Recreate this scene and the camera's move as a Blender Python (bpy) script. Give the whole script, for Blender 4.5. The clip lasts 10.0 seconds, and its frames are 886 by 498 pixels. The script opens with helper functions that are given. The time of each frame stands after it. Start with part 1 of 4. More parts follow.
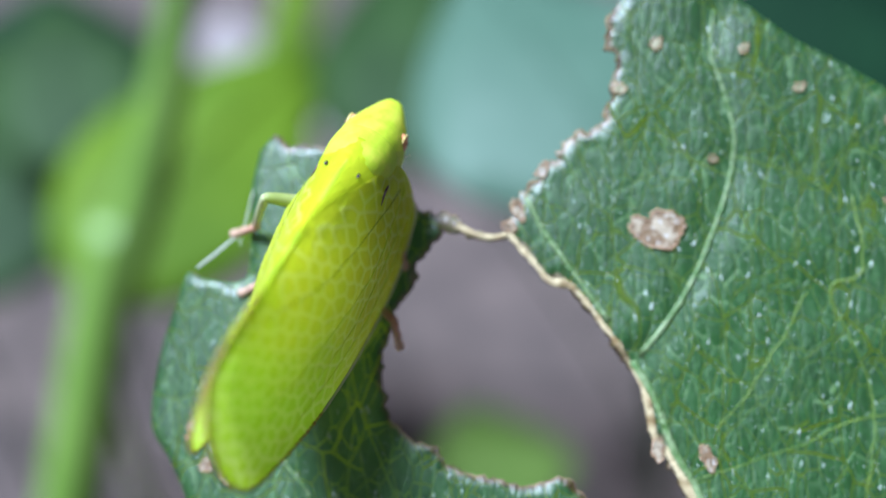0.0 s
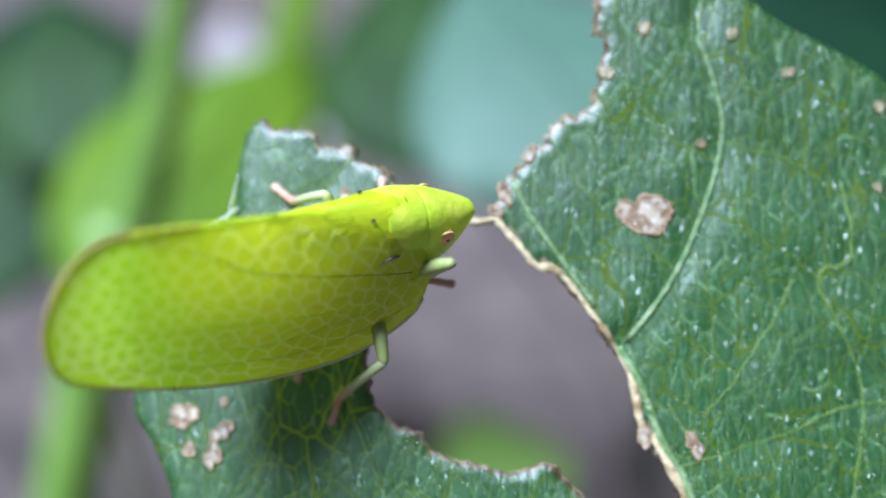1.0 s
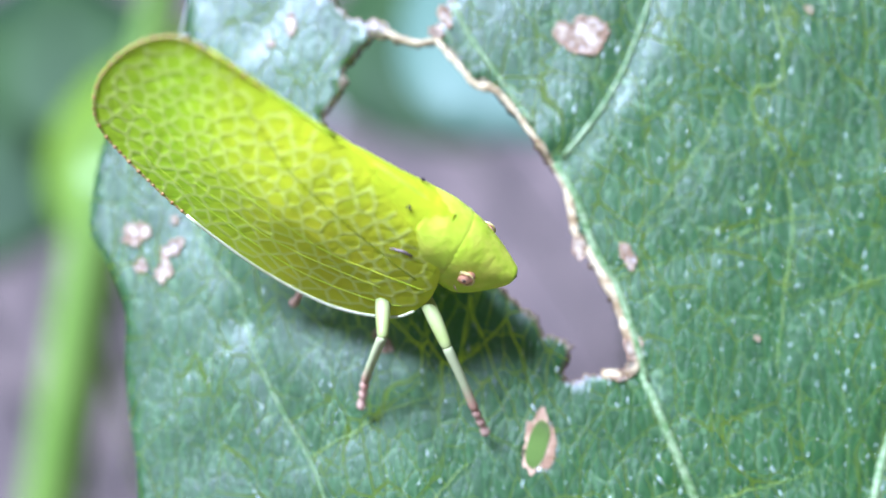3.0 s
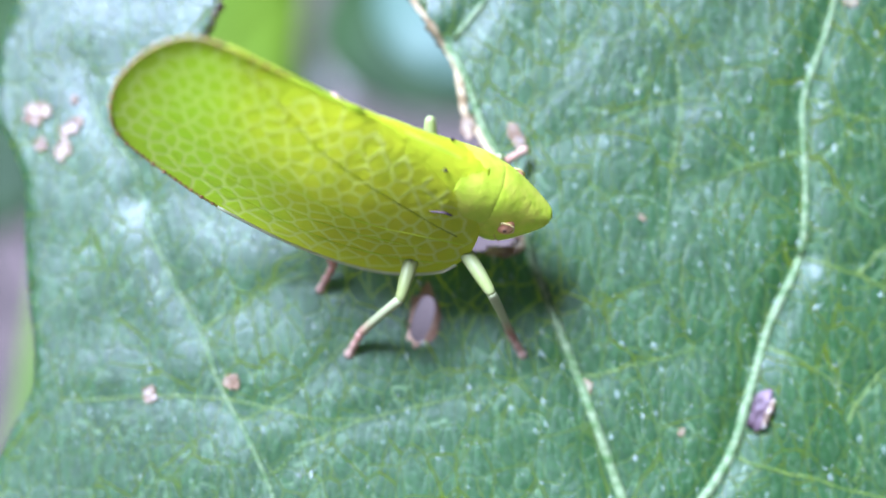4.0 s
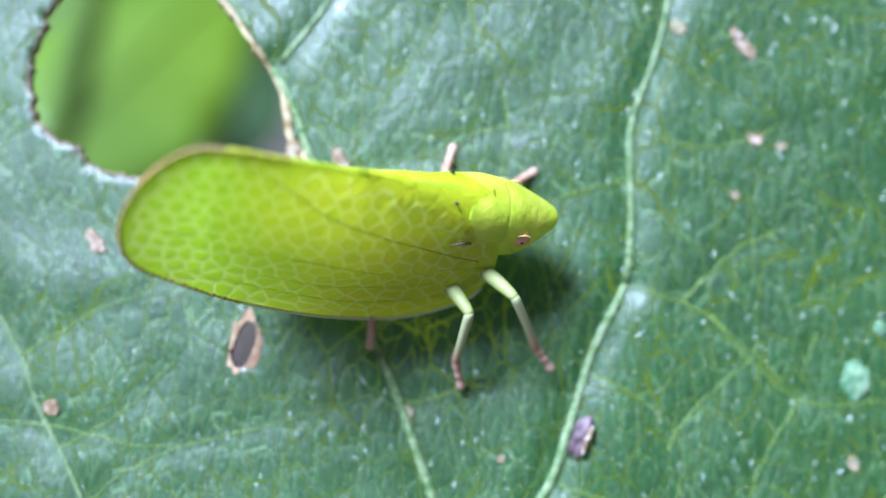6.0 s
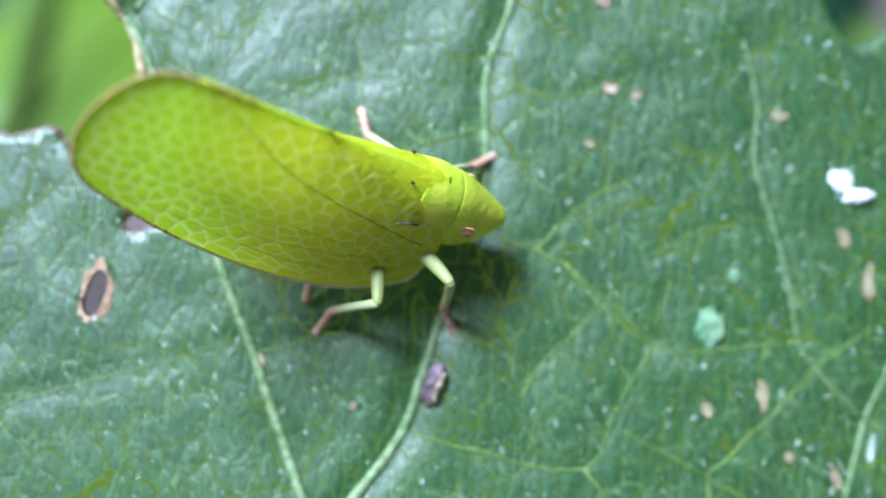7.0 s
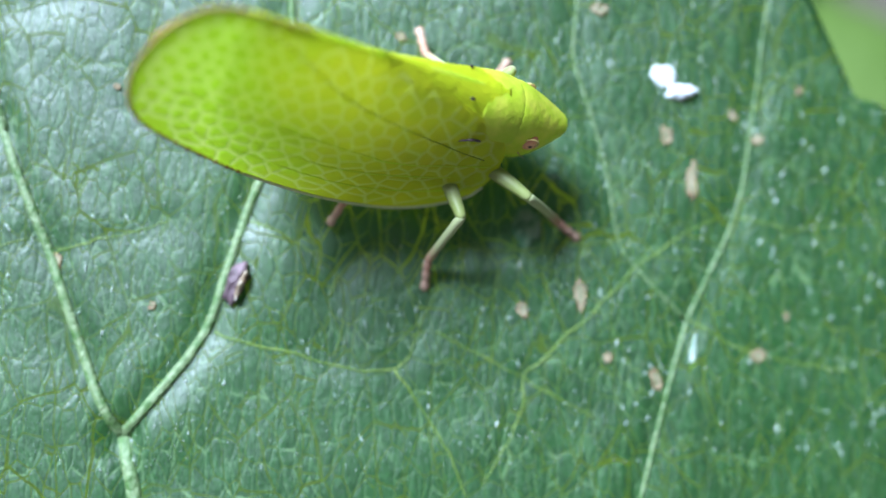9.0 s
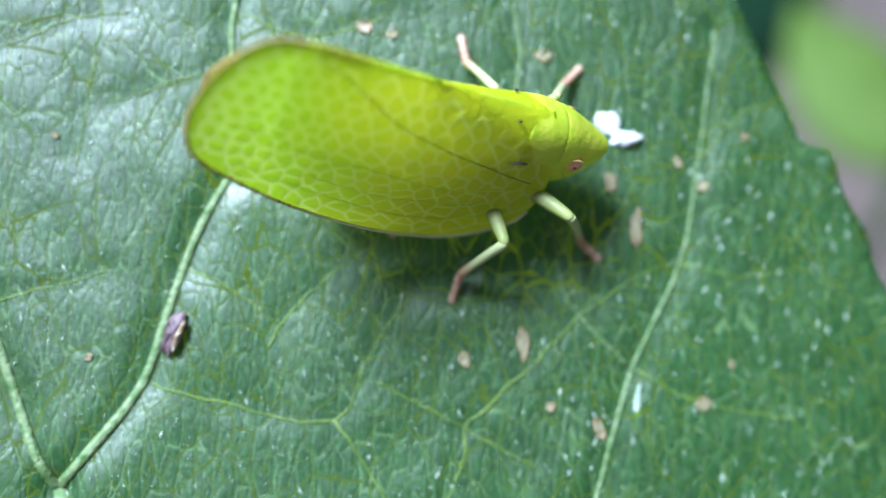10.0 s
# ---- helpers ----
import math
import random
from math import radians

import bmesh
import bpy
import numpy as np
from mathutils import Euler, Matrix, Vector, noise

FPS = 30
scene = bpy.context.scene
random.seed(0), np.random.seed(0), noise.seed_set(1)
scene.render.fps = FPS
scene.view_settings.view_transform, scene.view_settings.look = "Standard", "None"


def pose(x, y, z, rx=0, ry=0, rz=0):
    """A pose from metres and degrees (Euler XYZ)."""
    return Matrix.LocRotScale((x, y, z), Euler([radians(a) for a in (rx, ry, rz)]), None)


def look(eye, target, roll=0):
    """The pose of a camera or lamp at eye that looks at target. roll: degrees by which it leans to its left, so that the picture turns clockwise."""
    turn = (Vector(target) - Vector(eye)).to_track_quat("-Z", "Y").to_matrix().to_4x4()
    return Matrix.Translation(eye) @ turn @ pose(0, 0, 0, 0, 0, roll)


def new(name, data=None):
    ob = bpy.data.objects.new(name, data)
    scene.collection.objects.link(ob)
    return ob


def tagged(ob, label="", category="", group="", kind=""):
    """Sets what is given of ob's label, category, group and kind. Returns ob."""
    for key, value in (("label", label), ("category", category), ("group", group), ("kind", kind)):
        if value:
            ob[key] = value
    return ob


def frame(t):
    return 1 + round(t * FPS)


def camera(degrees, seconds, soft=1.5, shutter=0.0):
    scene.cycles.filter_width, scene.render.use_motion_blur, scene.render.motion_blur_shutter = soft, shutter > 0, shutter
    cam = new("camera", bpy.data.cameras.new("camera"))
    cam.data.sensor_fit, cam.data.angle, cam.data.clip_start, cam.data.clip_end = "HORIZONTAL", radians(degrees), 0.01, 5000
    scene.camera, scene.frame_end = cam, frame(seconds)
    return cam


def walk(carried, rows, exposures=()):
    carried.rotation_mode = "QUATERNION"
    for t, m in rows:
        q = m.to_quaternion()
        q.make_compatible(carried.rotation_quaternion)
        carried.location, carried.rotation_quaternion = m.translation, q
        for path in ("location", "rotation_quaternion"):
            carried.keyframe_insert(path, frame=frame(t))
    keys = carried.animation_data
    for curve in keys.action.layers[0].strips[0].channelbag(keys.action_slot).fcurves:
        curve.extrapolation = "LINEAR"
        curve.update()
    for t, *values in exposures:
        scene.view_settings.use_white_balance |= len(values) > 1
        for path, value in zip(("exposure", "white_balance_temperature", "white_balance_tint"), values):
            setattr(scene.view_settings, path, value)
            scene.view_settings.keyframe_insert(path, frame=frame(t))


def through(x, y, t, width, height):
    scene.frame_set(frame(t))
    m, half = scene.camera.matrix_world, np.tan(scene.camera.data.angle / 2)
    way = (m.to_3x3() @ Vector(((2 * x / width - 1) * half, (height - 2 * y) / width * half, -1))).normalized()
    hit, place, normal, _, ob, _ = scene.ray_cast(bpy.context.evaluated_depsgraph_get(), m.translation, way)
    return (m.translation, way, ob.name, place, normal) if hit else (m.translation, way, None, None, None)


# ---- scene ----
MM = 0.001
# The clip's first eye: the camera looks 40 degrees down on a leaf a third of a metre above the soil.
RIG = pose(0, 0, 0.33, -40, 0, 0)
# The leaf's own space: x to the right, y up the blade, z out of its upper face, towards the camera.
LEAF = RIG @ pose(0, 20.153 * MM, 0, 90, 0, 0)

cam = camera(49.7, 10.0, soft=1.5, shutter=0.5)
cam.data.dof.use_dof = True
cam.data.dof.focus_distance = 18.6 * MM
cam.data.dof.aperture_fstop = 34.0

# seconds, eye in millimetres (right, ahead, up), yaw, pitch, roll
ROWS = [
    (0.0, 0.000, -0.002, 0.000, -1.10, 1.87, -0.46),
    (0.5, -0.107, 0.057, 0.390, -1.16, 0.56, -0.28),
    (1.0, 0.349, 0.140, -0.545, -0.97, 2.45, -0.14),
    (1.5, 1.045, 0.026, -1.145, -0.48, 2.20, -0.26),
    (2.0, 1.114, -0.029, -2.078, -0.39, 1.82, -0.31),
    (2.5, 1.223, -0.042, -2.875, -0.72, 1.41, -0.26),
    (2.7, 1.378, -0.209, -3.399, -0.78, 1.47, -0.34),
    (3.8, 3.661, -0.657, -5.689, 0.26, 0.07, 0.43),
    (4.0, 4.401, -0.703, -6.273, 0.16, 0.07, 0.39),
    (4.5, 5.769, -0.723, -6.633, -0.06, 0.26, 0.32),
    (5.0, 6.718, -0.802, -6.199, -0.30, 0.02, 0.48),
    (5.2, 6.845, -0.749, -6.019, -0.46, 0.15, 0.50),
    (6.3, 8.413, -0.689, -5.417, -0.92, -0.62, 0.74),
    (6.5, 8.900, -0.733, -5.881, -0.99, -0.52, 0.55),
    (7.0, 10.828, -0.783, -6.539, -1.40, -0.55, 0.49),
    (7.5, 11.934, -0.496, -7.422, -1.58, -1.27, 0.57),
    (8.0, 12.900, -0.313, -8.251, -1.85, -1.74, 0.41),
    (8.5, 14.062, -0.302, -8.600, -2.14, -1.95, 0.32),
    (9.0, 14.723, -0.330, -8.414, -2.10, -1.46, 0.11),
    (9.5, 15.539, -0.357, -7.844, -2.05, -1.60, 0.04),
    (10.0, 15.906, -0.213, -7.527, -2.29, -1.02, 0.12),
]


def eye_pose(x, y, z, yaw, pitch, roll):
    a, b = radians(yaw), radians(pitch)
    eye = Vector((x, y, z)) * MM
    ahead = Vector((-math.sin(a) * math.cos(b), math.cos(a) * math.cos(b), math.sin(b)))
    return RIG @ look(eye, eye + ahead, roll)


walk(cam, [(t, eye_pose(*rest)) for t, *rest in ROWS], exposures=[(0.0, 0.02, 5450, 17), (1.0, 0.12, 5400, 18), (2.5, 0.54, 5200, 27), (4.0, 0.62, 5150, 32), (5.0, 0.50, 5150, 30), (7.0, 0.32, 5300, 19), (8.5, 0.22, 5400, 16), (10.0, 0.28, 5450, 14)])

# ---- light: a bright overcast sky with a soft, high sun from almost overhead ----
SUN = (RIG.to_3x3() @ Vector((-0.42, -0.67, 0.70))).normalized()
world = bpy.data.worlds.new("sky")
scene.world = world
world.use_nodes = True
sky = world.node_tree.nodes.new("ShaderNodeTexSky")
sky.sky_type = "NISHITA"
sky.sun_disc = False
sky.sun_elevation = math.asin(SUN.z)
sky.sun_rotation = math.atan2(SUN.x, SUN.y)
sky.air_density, sky.dust_density, sky.ozone_density = 0.3, 8.0, 0.0
world.node_tree.links.new(sky.outputs[0], world.node_tree.nodes["Background"].inputs[0])
world.node_tree.nodes["Background"].inputs[1].default_value = 0.024

sun = new("sun", bpy.data.lights.new("sun", "SUN"))
sun.data.energy = 9.8
sun.data.angle = radians(22)
sun.data.color = (0.86, 0.95, 1.0)
sun.matrix_world = look(SUN * 2, (0, 0, 0))


# ---- materials ----
class Tree:
    """A small builder for node materials; coordinates are the object's own, in millimetres."""

    def __init__(self, name):
        self.mat = bpy.data.materials.new(name)
        self.mat.use_nodes = True
        self.tree = self.mat.node_tree
        self.bsdf = self.tree.nodes["Principled BSDF"]
        self.out = self.tree.nodes["Material Output"]
        coord = self.tree.nodes.new("ShaderNodeTexCoord")
        scale = self.tree.nodes.new("ShaderNodeVectorMath")
        scale.operation = "SCALE"
        scale.inputs["Scale"].default_value = 1000.0
        self.tree.links.new(coord.outputs["Object"], scale.inputs[0])
        self.pos = scale.outputs[0]

    def put(self, socket, value):
        if isinstance(value, bpy.types.NodeSocket):
            self.tree.links.new(value, socket)
        elif isinstance(value, tuple) and len(value) == 3 and socket.type == "RGBA":
            socket.default_value = (*value, 1.0)
        else:
            socket.default_value = value

    def node(self, kind, **inputs):
        n = self.tree.nodes.new(kind)
        for key, value in inputs.items():
            self.put(n.inputs[key.replace("_", " ")], value)
        return n

    def noise(self, scale, detail=3.0, rough=0.55, at=None):
        n = self.node("ShaderNodeTexNoise", Scale=scale, Detail=detail, Roughness=rough)
        self.put(n.inputs["Vector"], at or self.pos)
        return n.outputs["Fac"]

    def cells(self, scale, at=None, random=1.0):
        """Distance to the nearest border between cells, and a random value for each cell."""
        n = self.tree.nodes.new("ShaderNodeTexVoronoi")
        n.feature = "DISTANCE_TO_EDGE"
        self.put(n.inputs["Vector"], at or self.pos)
        n.inputs["Scale"].default_value = scale
        n.inputs["Randomness"].default_value = random
        return n.outputs["Distance"]

    def warp(self, scale, amount, stretch=(1, 1, 1)):
        n = self.node("ShaderNodeTexNoise", Scale=scale, Detail=2.0)
        self.put(n.inputs["Vector"], self.pos)
        m = self.tree.nodes.new("ShaderNodeVectorMath")
        m.operation = "MULTIPLY_ADD"
        self.put(m.inputs[0], n.outputs["Color"])
        m.inputs[1].default_value = (amount,) * 3
        self.put(m.inputs[2], self.pos)
        s = self.tree.nodes.new("ShaderNodeVectorMath")
        s.operation = "MULTIPLY"
        self.put(s.inputs[0], m.outputs[0])
        s.inputs[1].default_value = stretch
        return s.outputs[0]

    def ramp(self, value, low, high, a=0.0, b=1.0):
        n = self.tree.nodes.new("ShaderNodeMapRange")
        n.interpolation_type = "SMOOTHSTEP"
        for key, v in (("Value", value), ("From Min", low), ("From Max", high), ("To Min", a), ("To Max", b)):
            self.put(n.inputs[key], v)
        return n.outputs["Result"]

    def math(self, op, a, b=0.5):
        n = self.tree.nodes.new("ShaderNodeMath")
        n.operation = op
        self.put(n.inputs[0], a)
        self.put(n.inputs[1], b)
        return n.outputs[0]

    def mix(self, fac, a, b):
        n = self.tree.nodes.new("ShaderNodeMix")
        n.data_type = "RGBA"
        self.put(n.inputs[0], fac)
        self.put(n.inputs[6], a)
        self.put(n.inputs[7], b)
        return n.outputs[2]

    def attr(self, name):
        n = self.tree.nodes.new("ShaderNodeAttribute")
        n.attribute_name = name
        return n.outputs["Fac"]

    def bump(self, height, depth, strength=1.0):
        n = self.node("ShaderNodeBump", Strength=strength, Distance=depth * MM, Height=height)
        self.put(self.bsdf.inputs["Normal"], n.outputs[0])
        return n.outputs[0]

    def done(self, colour, rough=0.5, through=0.0, glow=None, specular=0.5, normal=None):
        """through: the share of light that passes a thin blade, tinted by glow."""
        self.put(self.bsdf.inputs["Base Color"], colour)
        self.put(self.bsdf.inputs["Roughness"], rough)
        self.put(self.bsdf.inputs["Specular IOR Level"], specular)
        if through:
            t = self.node("ShaderNodeBsdfTranslucent", Color=glow if glow is not None else colour)
            m = self.tree.nodes.new("ShaderNodeMixShader")
            self.put(m.inputs[0], through)
            self.tree.links.new(self.bsdf.outputs[0], m.inputs[1])
            self.tree.links.new(t.outputs[0], m.inputs[2])
            self.tree.links.new(m.outputs[0], self.out.inputs["Surface"])
        return self.mat


def blade_material():
    t = Tree("leaf_blade")
    at = t.warp(0.5, 0.5, (1.5, 0.75, 1.0))
    curl = t.warp(1.5, 0.16, (1.55, 0.85, 1.0))
    upright = t.warp(1.1, 0.30, (4.2, 1.0, 1.0))
    patchy = t.ramp(t.noise(0.45, 3), 0.36, 0.62, 0.45, 1.0)
    large_cell, fine_cell, small_cell = t.cells(0.75, at), t.cells(1.75, curl), t.cells(6.0, curl)
    large = t.math("MULTIPLY", t.ramp(large_cell, 0.005, 0.022, 1.0, 0.0), patchy)
    fine = t.math("MULTIPLY", t.ramp(fine_cell, 0.006, 0.034, 1.0, 0.0), patchy)
    small = t.ramp(small_cell, 0.0, 0.15, 1.0, 0.0)
    rill_cell = t.cells(1.35, t.warp(1.3, 0.22, (2.3, 0.62, 1.0)))
    rill = t.math("MULTIPLY", t.ramp(rill_cell, 0.0, 0.026, 1.0, 0.0), t.ramp(t.noise(0.9, 2), 0.35, 0.60, 0.25, 1.0))
    net = t.math("MAXIMUM", large, t.math("MULTIPLY", fine, 0.90))
    blotch = t.noise(0.22, 3)
    grain = t.noise(4.5, 5, 0.65)
    streak = t.noise(1.5, 4, 0.62, upright)
    green = t.mix(t.ramp(blotch, 0.3, 0.7), (0.006, 0.042, 0.005), (0.012, 0.066, 0.008))
    green = t.mix(t.ramp(grain, 0.44, 0.64, 0.0, 0.50), green, (0.022, 0.098, 0.016))
    green = t.mix(t.math("MULTIPLY", small, 0.14), green, (0.07, 0.20, 0.03))
    green = t.mix(t.ramp(streak, 0.48, 0.64, 0.0, 0.50), green, (0.034, 0.125, 0.026))
    green = t.mix(t.math("MULTIPLY", net, 0.50), green, (0.22, 0.35, 0.065))
    green = t.mix(t.math("MULTIPLY", rill, 0.85), green, (0.20, 0.34, 0.13))
    wax = t.math("MULTIPLY", t.ramp(t.noise(4.0, 5, 0.7, upright), 0.53, 0.63), t.ramp(t.noise(0.8, 3), 0.35, 0.62, 0.05, 0.50))
    green = t.mix(wax, green, (0.15, 0.28, 0.12))
    rim = t.attr("rim")
    dry = t.mix(t.ramp(t.noise(2.2, 3), 0.40, 0.62), (0.08, 0.042, 0.018), (0.32, 0.25, 0.16))
    colour = t.mix(t.ramp(t.math("ADD", rim, t.math("MULTIPLY", t.noise(5.0), 0.6)), 0.98, 1.20), green, dry)
    h = t.math("MULTIPLY", t.ramp(fine_cell, 0.0, 0.16), 0.55)
    h = t.math("ADD", h, t.math("MULTIPLY", t.ramp(large_cell, 0.0, 0.12), 0.4))
    h = t.math("ADD", h, t.math("MULTIPLY", t.ramp(small_cell, 0.0, 0.30), 0.25))
    h = t.math("ADD", h, t.math("MULTIPLY", streak, 1.2))
    h = t.math("ADD", h, t.math("MULTIPLY", t.ramp(rill_cell, 0.0, 0.14), 0.9))
    h = t.math("ADD", h, t.math("MULTIPLY", grain, 1.3))
    h = t.math("ADD", h, t.math("MULTIPLY", t.noise(4.5, 4, 0.65, upright), 1.2))
    t.bump(h, 0.0115, 1.0)
    rough = t.ramp(t.noise(7.0, 4, 0.6, upright), 0.35, 0.65, 0.38, 0.57)
    t.put(t.bsdf.inputs["Coat Weight"], 1.0)
    t.put(t.bsdf.inputs["Coat Roughness"], 0.47)
    share = t.math("ADD", t.math("MULTIPLY", net, 0.66), 0.25)
    return t.done(colour, rough, share, t.mix(net, (0.10, 0.40, 0.012), (0.82, 0.94, 0.08)), 0.85)


def plain_material(name, a, b, scale=4.0, rough=0.5, depth=0.02, through=0.0, bump_scale=12.0, specular=0.5):
    t = Tree(name)
    colour = t.mix(t.ramp(t.noise(scale, 4), 0.3, 0.7), a, b)
    t.bump(t.noise(bump_scale, 4), depth, 0.7)
    return t.done(colour, rough, through, None, specular)


def wing_material():
    t = Tree("wing")
    sep = t.tree.nodes.new("ShaderNodeSeparateXYZ")
    t.put(sep.inputs[0], t.pos)
    zone = t.ramp(t.math("ADD", sep.outputs[0], t.math("MULTIPLY", t.noise(0.9, 2), 2.4)), -3.2, 2.6, 0.25, 0.75)
    pane = t.ramp(t.cells(3.0, t.warp(1.2, 0.25, (0.8, 1.0, 1.15))), 0.0, 0.25)
    mottle = t.noise(2.2, 3)
    green = t.mix(t.ramp(zone, 0.35, 0.65), (0.58, 0.82, 0.016), (0.73, 0.80, 0.016))
    far = t.tree.nodes.new("ShaderNodeVectorMath")
    far.operation = "DISTANCE"
    t.put(far.inputs[0], t.pos)
    far.inputs[1].default_value = (0.7, -1.2, 1.3)
    green = t.mix(t.ramp(far.outputs["Value"], 0.4, 2.2, 0.42, 0.0), green, (0.62, 0.50, 0.008))
    green = t.mix(t.ramp(mottle, 0.40, 0.68, 0.0, 0.30), green, (0.42, 0.62, 0.012))
    t.bump(t.math("ADD", pane, t.math("MULTIPLY", t.noise(14.0, 3), 0.25)), 0.012, 0.7)
    light = t.mix(t.ramp(zone, 0.35, 0.65), (0.56, 0.80, 0.02), (0.78, 0.80, 0.02))
    light = t.mix(t.ramp(mottle, 0.40, 0.68, 0.0, 0.25), light, (0.56, 0.70, 0.01))
    light = t.mix(t.ramp(far.outputs["Value"], 0.4, 2.2, 0.40, 0.0), light, (0.80, 0.62, 0.01))
    vein = t.math("MULTIPLY", t.attr("net"), 0.66)
    green = t.mix(vein, green, (0.88, 0.95, 0.30))
    light = t.mix(vein, light, (0.98, 1.0, 0.42))
    return t.done(green, 0.42, 0.55, light, 0.45)


BLADE = blade_material()
UNDERSIDE = plain_material("leaf_underside", (0.50, 0.66, 0.30), (0.60, 0.74, 0.40), 2.0, 0.7, 0.02, 0.85, 12.0, 0.2)
VEIN = plain_material("leaf_vein", (0.08, 0.19, 0.035), (0.27, 0.37, 0.17), 5.0, 0.5, 0.09, 0.2, 9.0, 0.8)
SIDE_VEIN = plain_material("leaf_side_vein", (0.18, 0.32, 0.040), (0.36, 0.50, 0.10), 1.8, 0.5, 0.02, 0.5, 12.0, 0.9)
VEIN_DRY = plain_material("dry_vein", (0.20, 0.13, 0.045), (0.56, 0.47, 0.27), 2.6, 0.7, 0.10, 0.0, 7.0)
GNAWED = plain_material("gnawed_rim", (0.055, 0.030, 0.012), (0.30, 0.23, 0.13), 2.6, 0.85, 0.06, 0.0, 12.0, 0.2)


def patch_material():
    t = Tree("dry_patch")
    colour = t.mix(t.ramp(t.noise(4.0, 3), 0.40, 0.60), (0.19, 0.12, 0.06), (0.44, 0.37, 0.26))
    colour = t.mix(t.ramp(t.noise(7.0, 3), 0.58, 0.68), colour, (0.58, 0.57, 0.52))
    t.bump(t.noise(6.0, 4), 0.06, 0.8)
    return t.done(colour, 0.5, 0.1)


PAPER = patch_material()
FADED = plain_material("faded_spot", (0.17, 0.18, 0.08), (0.38, 0.35, 0.22), 6.0, 0.6, 0.04, 0.1)
PAPER_RIM = plain_material("scab", (0.20, 0.11, 0.05), (0.44, 0.30, 0.18), 3.0, 0.7, 0.05)
WING = wing_material()
EDGE = plain_material("margin_bead", (0.30, 0.13, 0.035), (0.50, 0.27, 0.08), 3.0, 0.5)
EDGE_SKIN = plain_material("margin_skin", (0.50, 0.48, 0.08), (0.66, 0.62, 0.16), 2.0, 0.5, 0.01, 0.3)
FOLD = plain_material("wing_fold", (0.30, 0.36, 0.010), (0.42, 0.48, 0.02), 2.0, 0.5, 0.02, 0.6)
CREAM = plain_material("cream_margin", (0.60, 0.66, 0.34), (0.74, 0.76, 0.52), 2.0, 0.45)
WING_VEIN = plain_material("wing_vein", (0.76, 0.90, 0.06), (0.88, 0.94, 0.14), 2.0, 0.45, 0.02, 0.75)
BODY_GREEN = plain_material("body_green", (0.50, 0.70, 0.02), (0.66, 0.76, 0.04), 1.2, 0.42, 0.012, 0.35, 9.0)
HEAD_GREEN = plain_material("head_green", (0.62, 0.80, 0.03), (0.80, 0.86, 0.08), 2.4, 0.45, 0.03, 0.35, 5.0)
EYE_PINK = plain_material("eye", (0.74, 0.30, 0.13), (0.84, 0.48, 0.28), 4.0, 0.25, 0.004)
EYE_RIM = plain_material("eye_rim", (0.66, 0.52, 0.16), (0.74, 0.62, 0.26), 4.0, 0.4)
BLACK = plain_material("dark_mark", (0.02, 0.015, 0.01), (0.05, 0.035, 0.02), 4.0, 0.5)
LEG_PALE = plain_material("leg_pale", (0.34, 0.42, 0.10), (0.46, 0.52, 0.20), 2.0, 0.45, 0.01, 0.3)
LEG_TAN = plain_material("leg_tan", (0.54, 0.27, 0.18), (0.62, 0.42, 0.30), 2.5, 0.42, 0.01, 0.15)
WHITE = plain_material("chalky_white", (0.72, 0.78, 0.84), (0.86, 0.88, 0.90), 3.0, 0.55, 0.05)
DUST = plain_material("dust", (0.55, 0.62, 0.60), (0.85, 0.88, 0.90), 2.0, 0.3)
# Pale colour for grit, a smear and the specks painted as glints.
GRIT = plain_material("grit", (0.26, 0.38, 0.28), (0.62, 0.70, 0.62), 0.9, 0.35)
PALE_GREEN = plain_material("pale_skin", (0.06, 0.20, 0.08), (0.30, 0.46, 0.26), 5.0, 0.5, 0.05, 0.2)
HUSK = plain_material("husk", (0.05, 0.03, 0.035), (0.22, 0.15, 0.17), 2.5, 0.45, 0.06)
SILK = plain_material("silk", (0.70, 0.72, 0.72), (0.85, 0.86, 0.86), 2.0, 0.3)
STEM = plain_material("stem_green", (0.10, 0.20, 0.022), (0.155, 0.265, 0.042), 0.05, 0.45, 0.1, 0.0, 0.8)
SOIL = plain_material("soil", (0.050, 0.038, 0.033), (0.125, 0.094, 0.080), 0.03, 0.9, 2.0, 0.0, 0.2)
FOLIAGE = plain_material("far_foliage", (0.068, 0.135, 0.088), (0.105, 0.18, 0.125), 0.06, 0.55, 0.3, 0.15, 0.3, 0.3)
HERB_GREEN = plain_material("herb_green", (0.016, 0.042, 0.010), (0.030, 0.068, 0.016), 0.05, 0.6, 0.3, 0.15, 0.3, 0.15)
# Leaf green darkened to stand in for shade on background foliage.
PAINTED_SHADE_LEAF = plain_material("shade_tinted_foliage", (0.004, 0.018, 0.008), (0.009, 0.034, 0.014), 0.06, 0.7, 0.3, 0.05, 0.3, 0.1)
YELLOW_LEAF = plain_material("young_leaf", (0.09, 0.17, 0.007), (0.145, 0.245, 0.010), 0.06, 0.6, 0.3, 0.25, 0.3, 0.15)
SEEDLING = plain_material("seedling", (0.075, 0.135, 0.018), (0.12, 0.19, 0.04), 0.06, 0.6, 0.3, 0.2, 0.3, 0.2)
DRY_LEAF = plain_material("dry_leaf", (0.24, 0.21, 0.20), (0.36, 0.32, 0.31), 0.06, 0.6, 0.5, 0.1, 0.3)


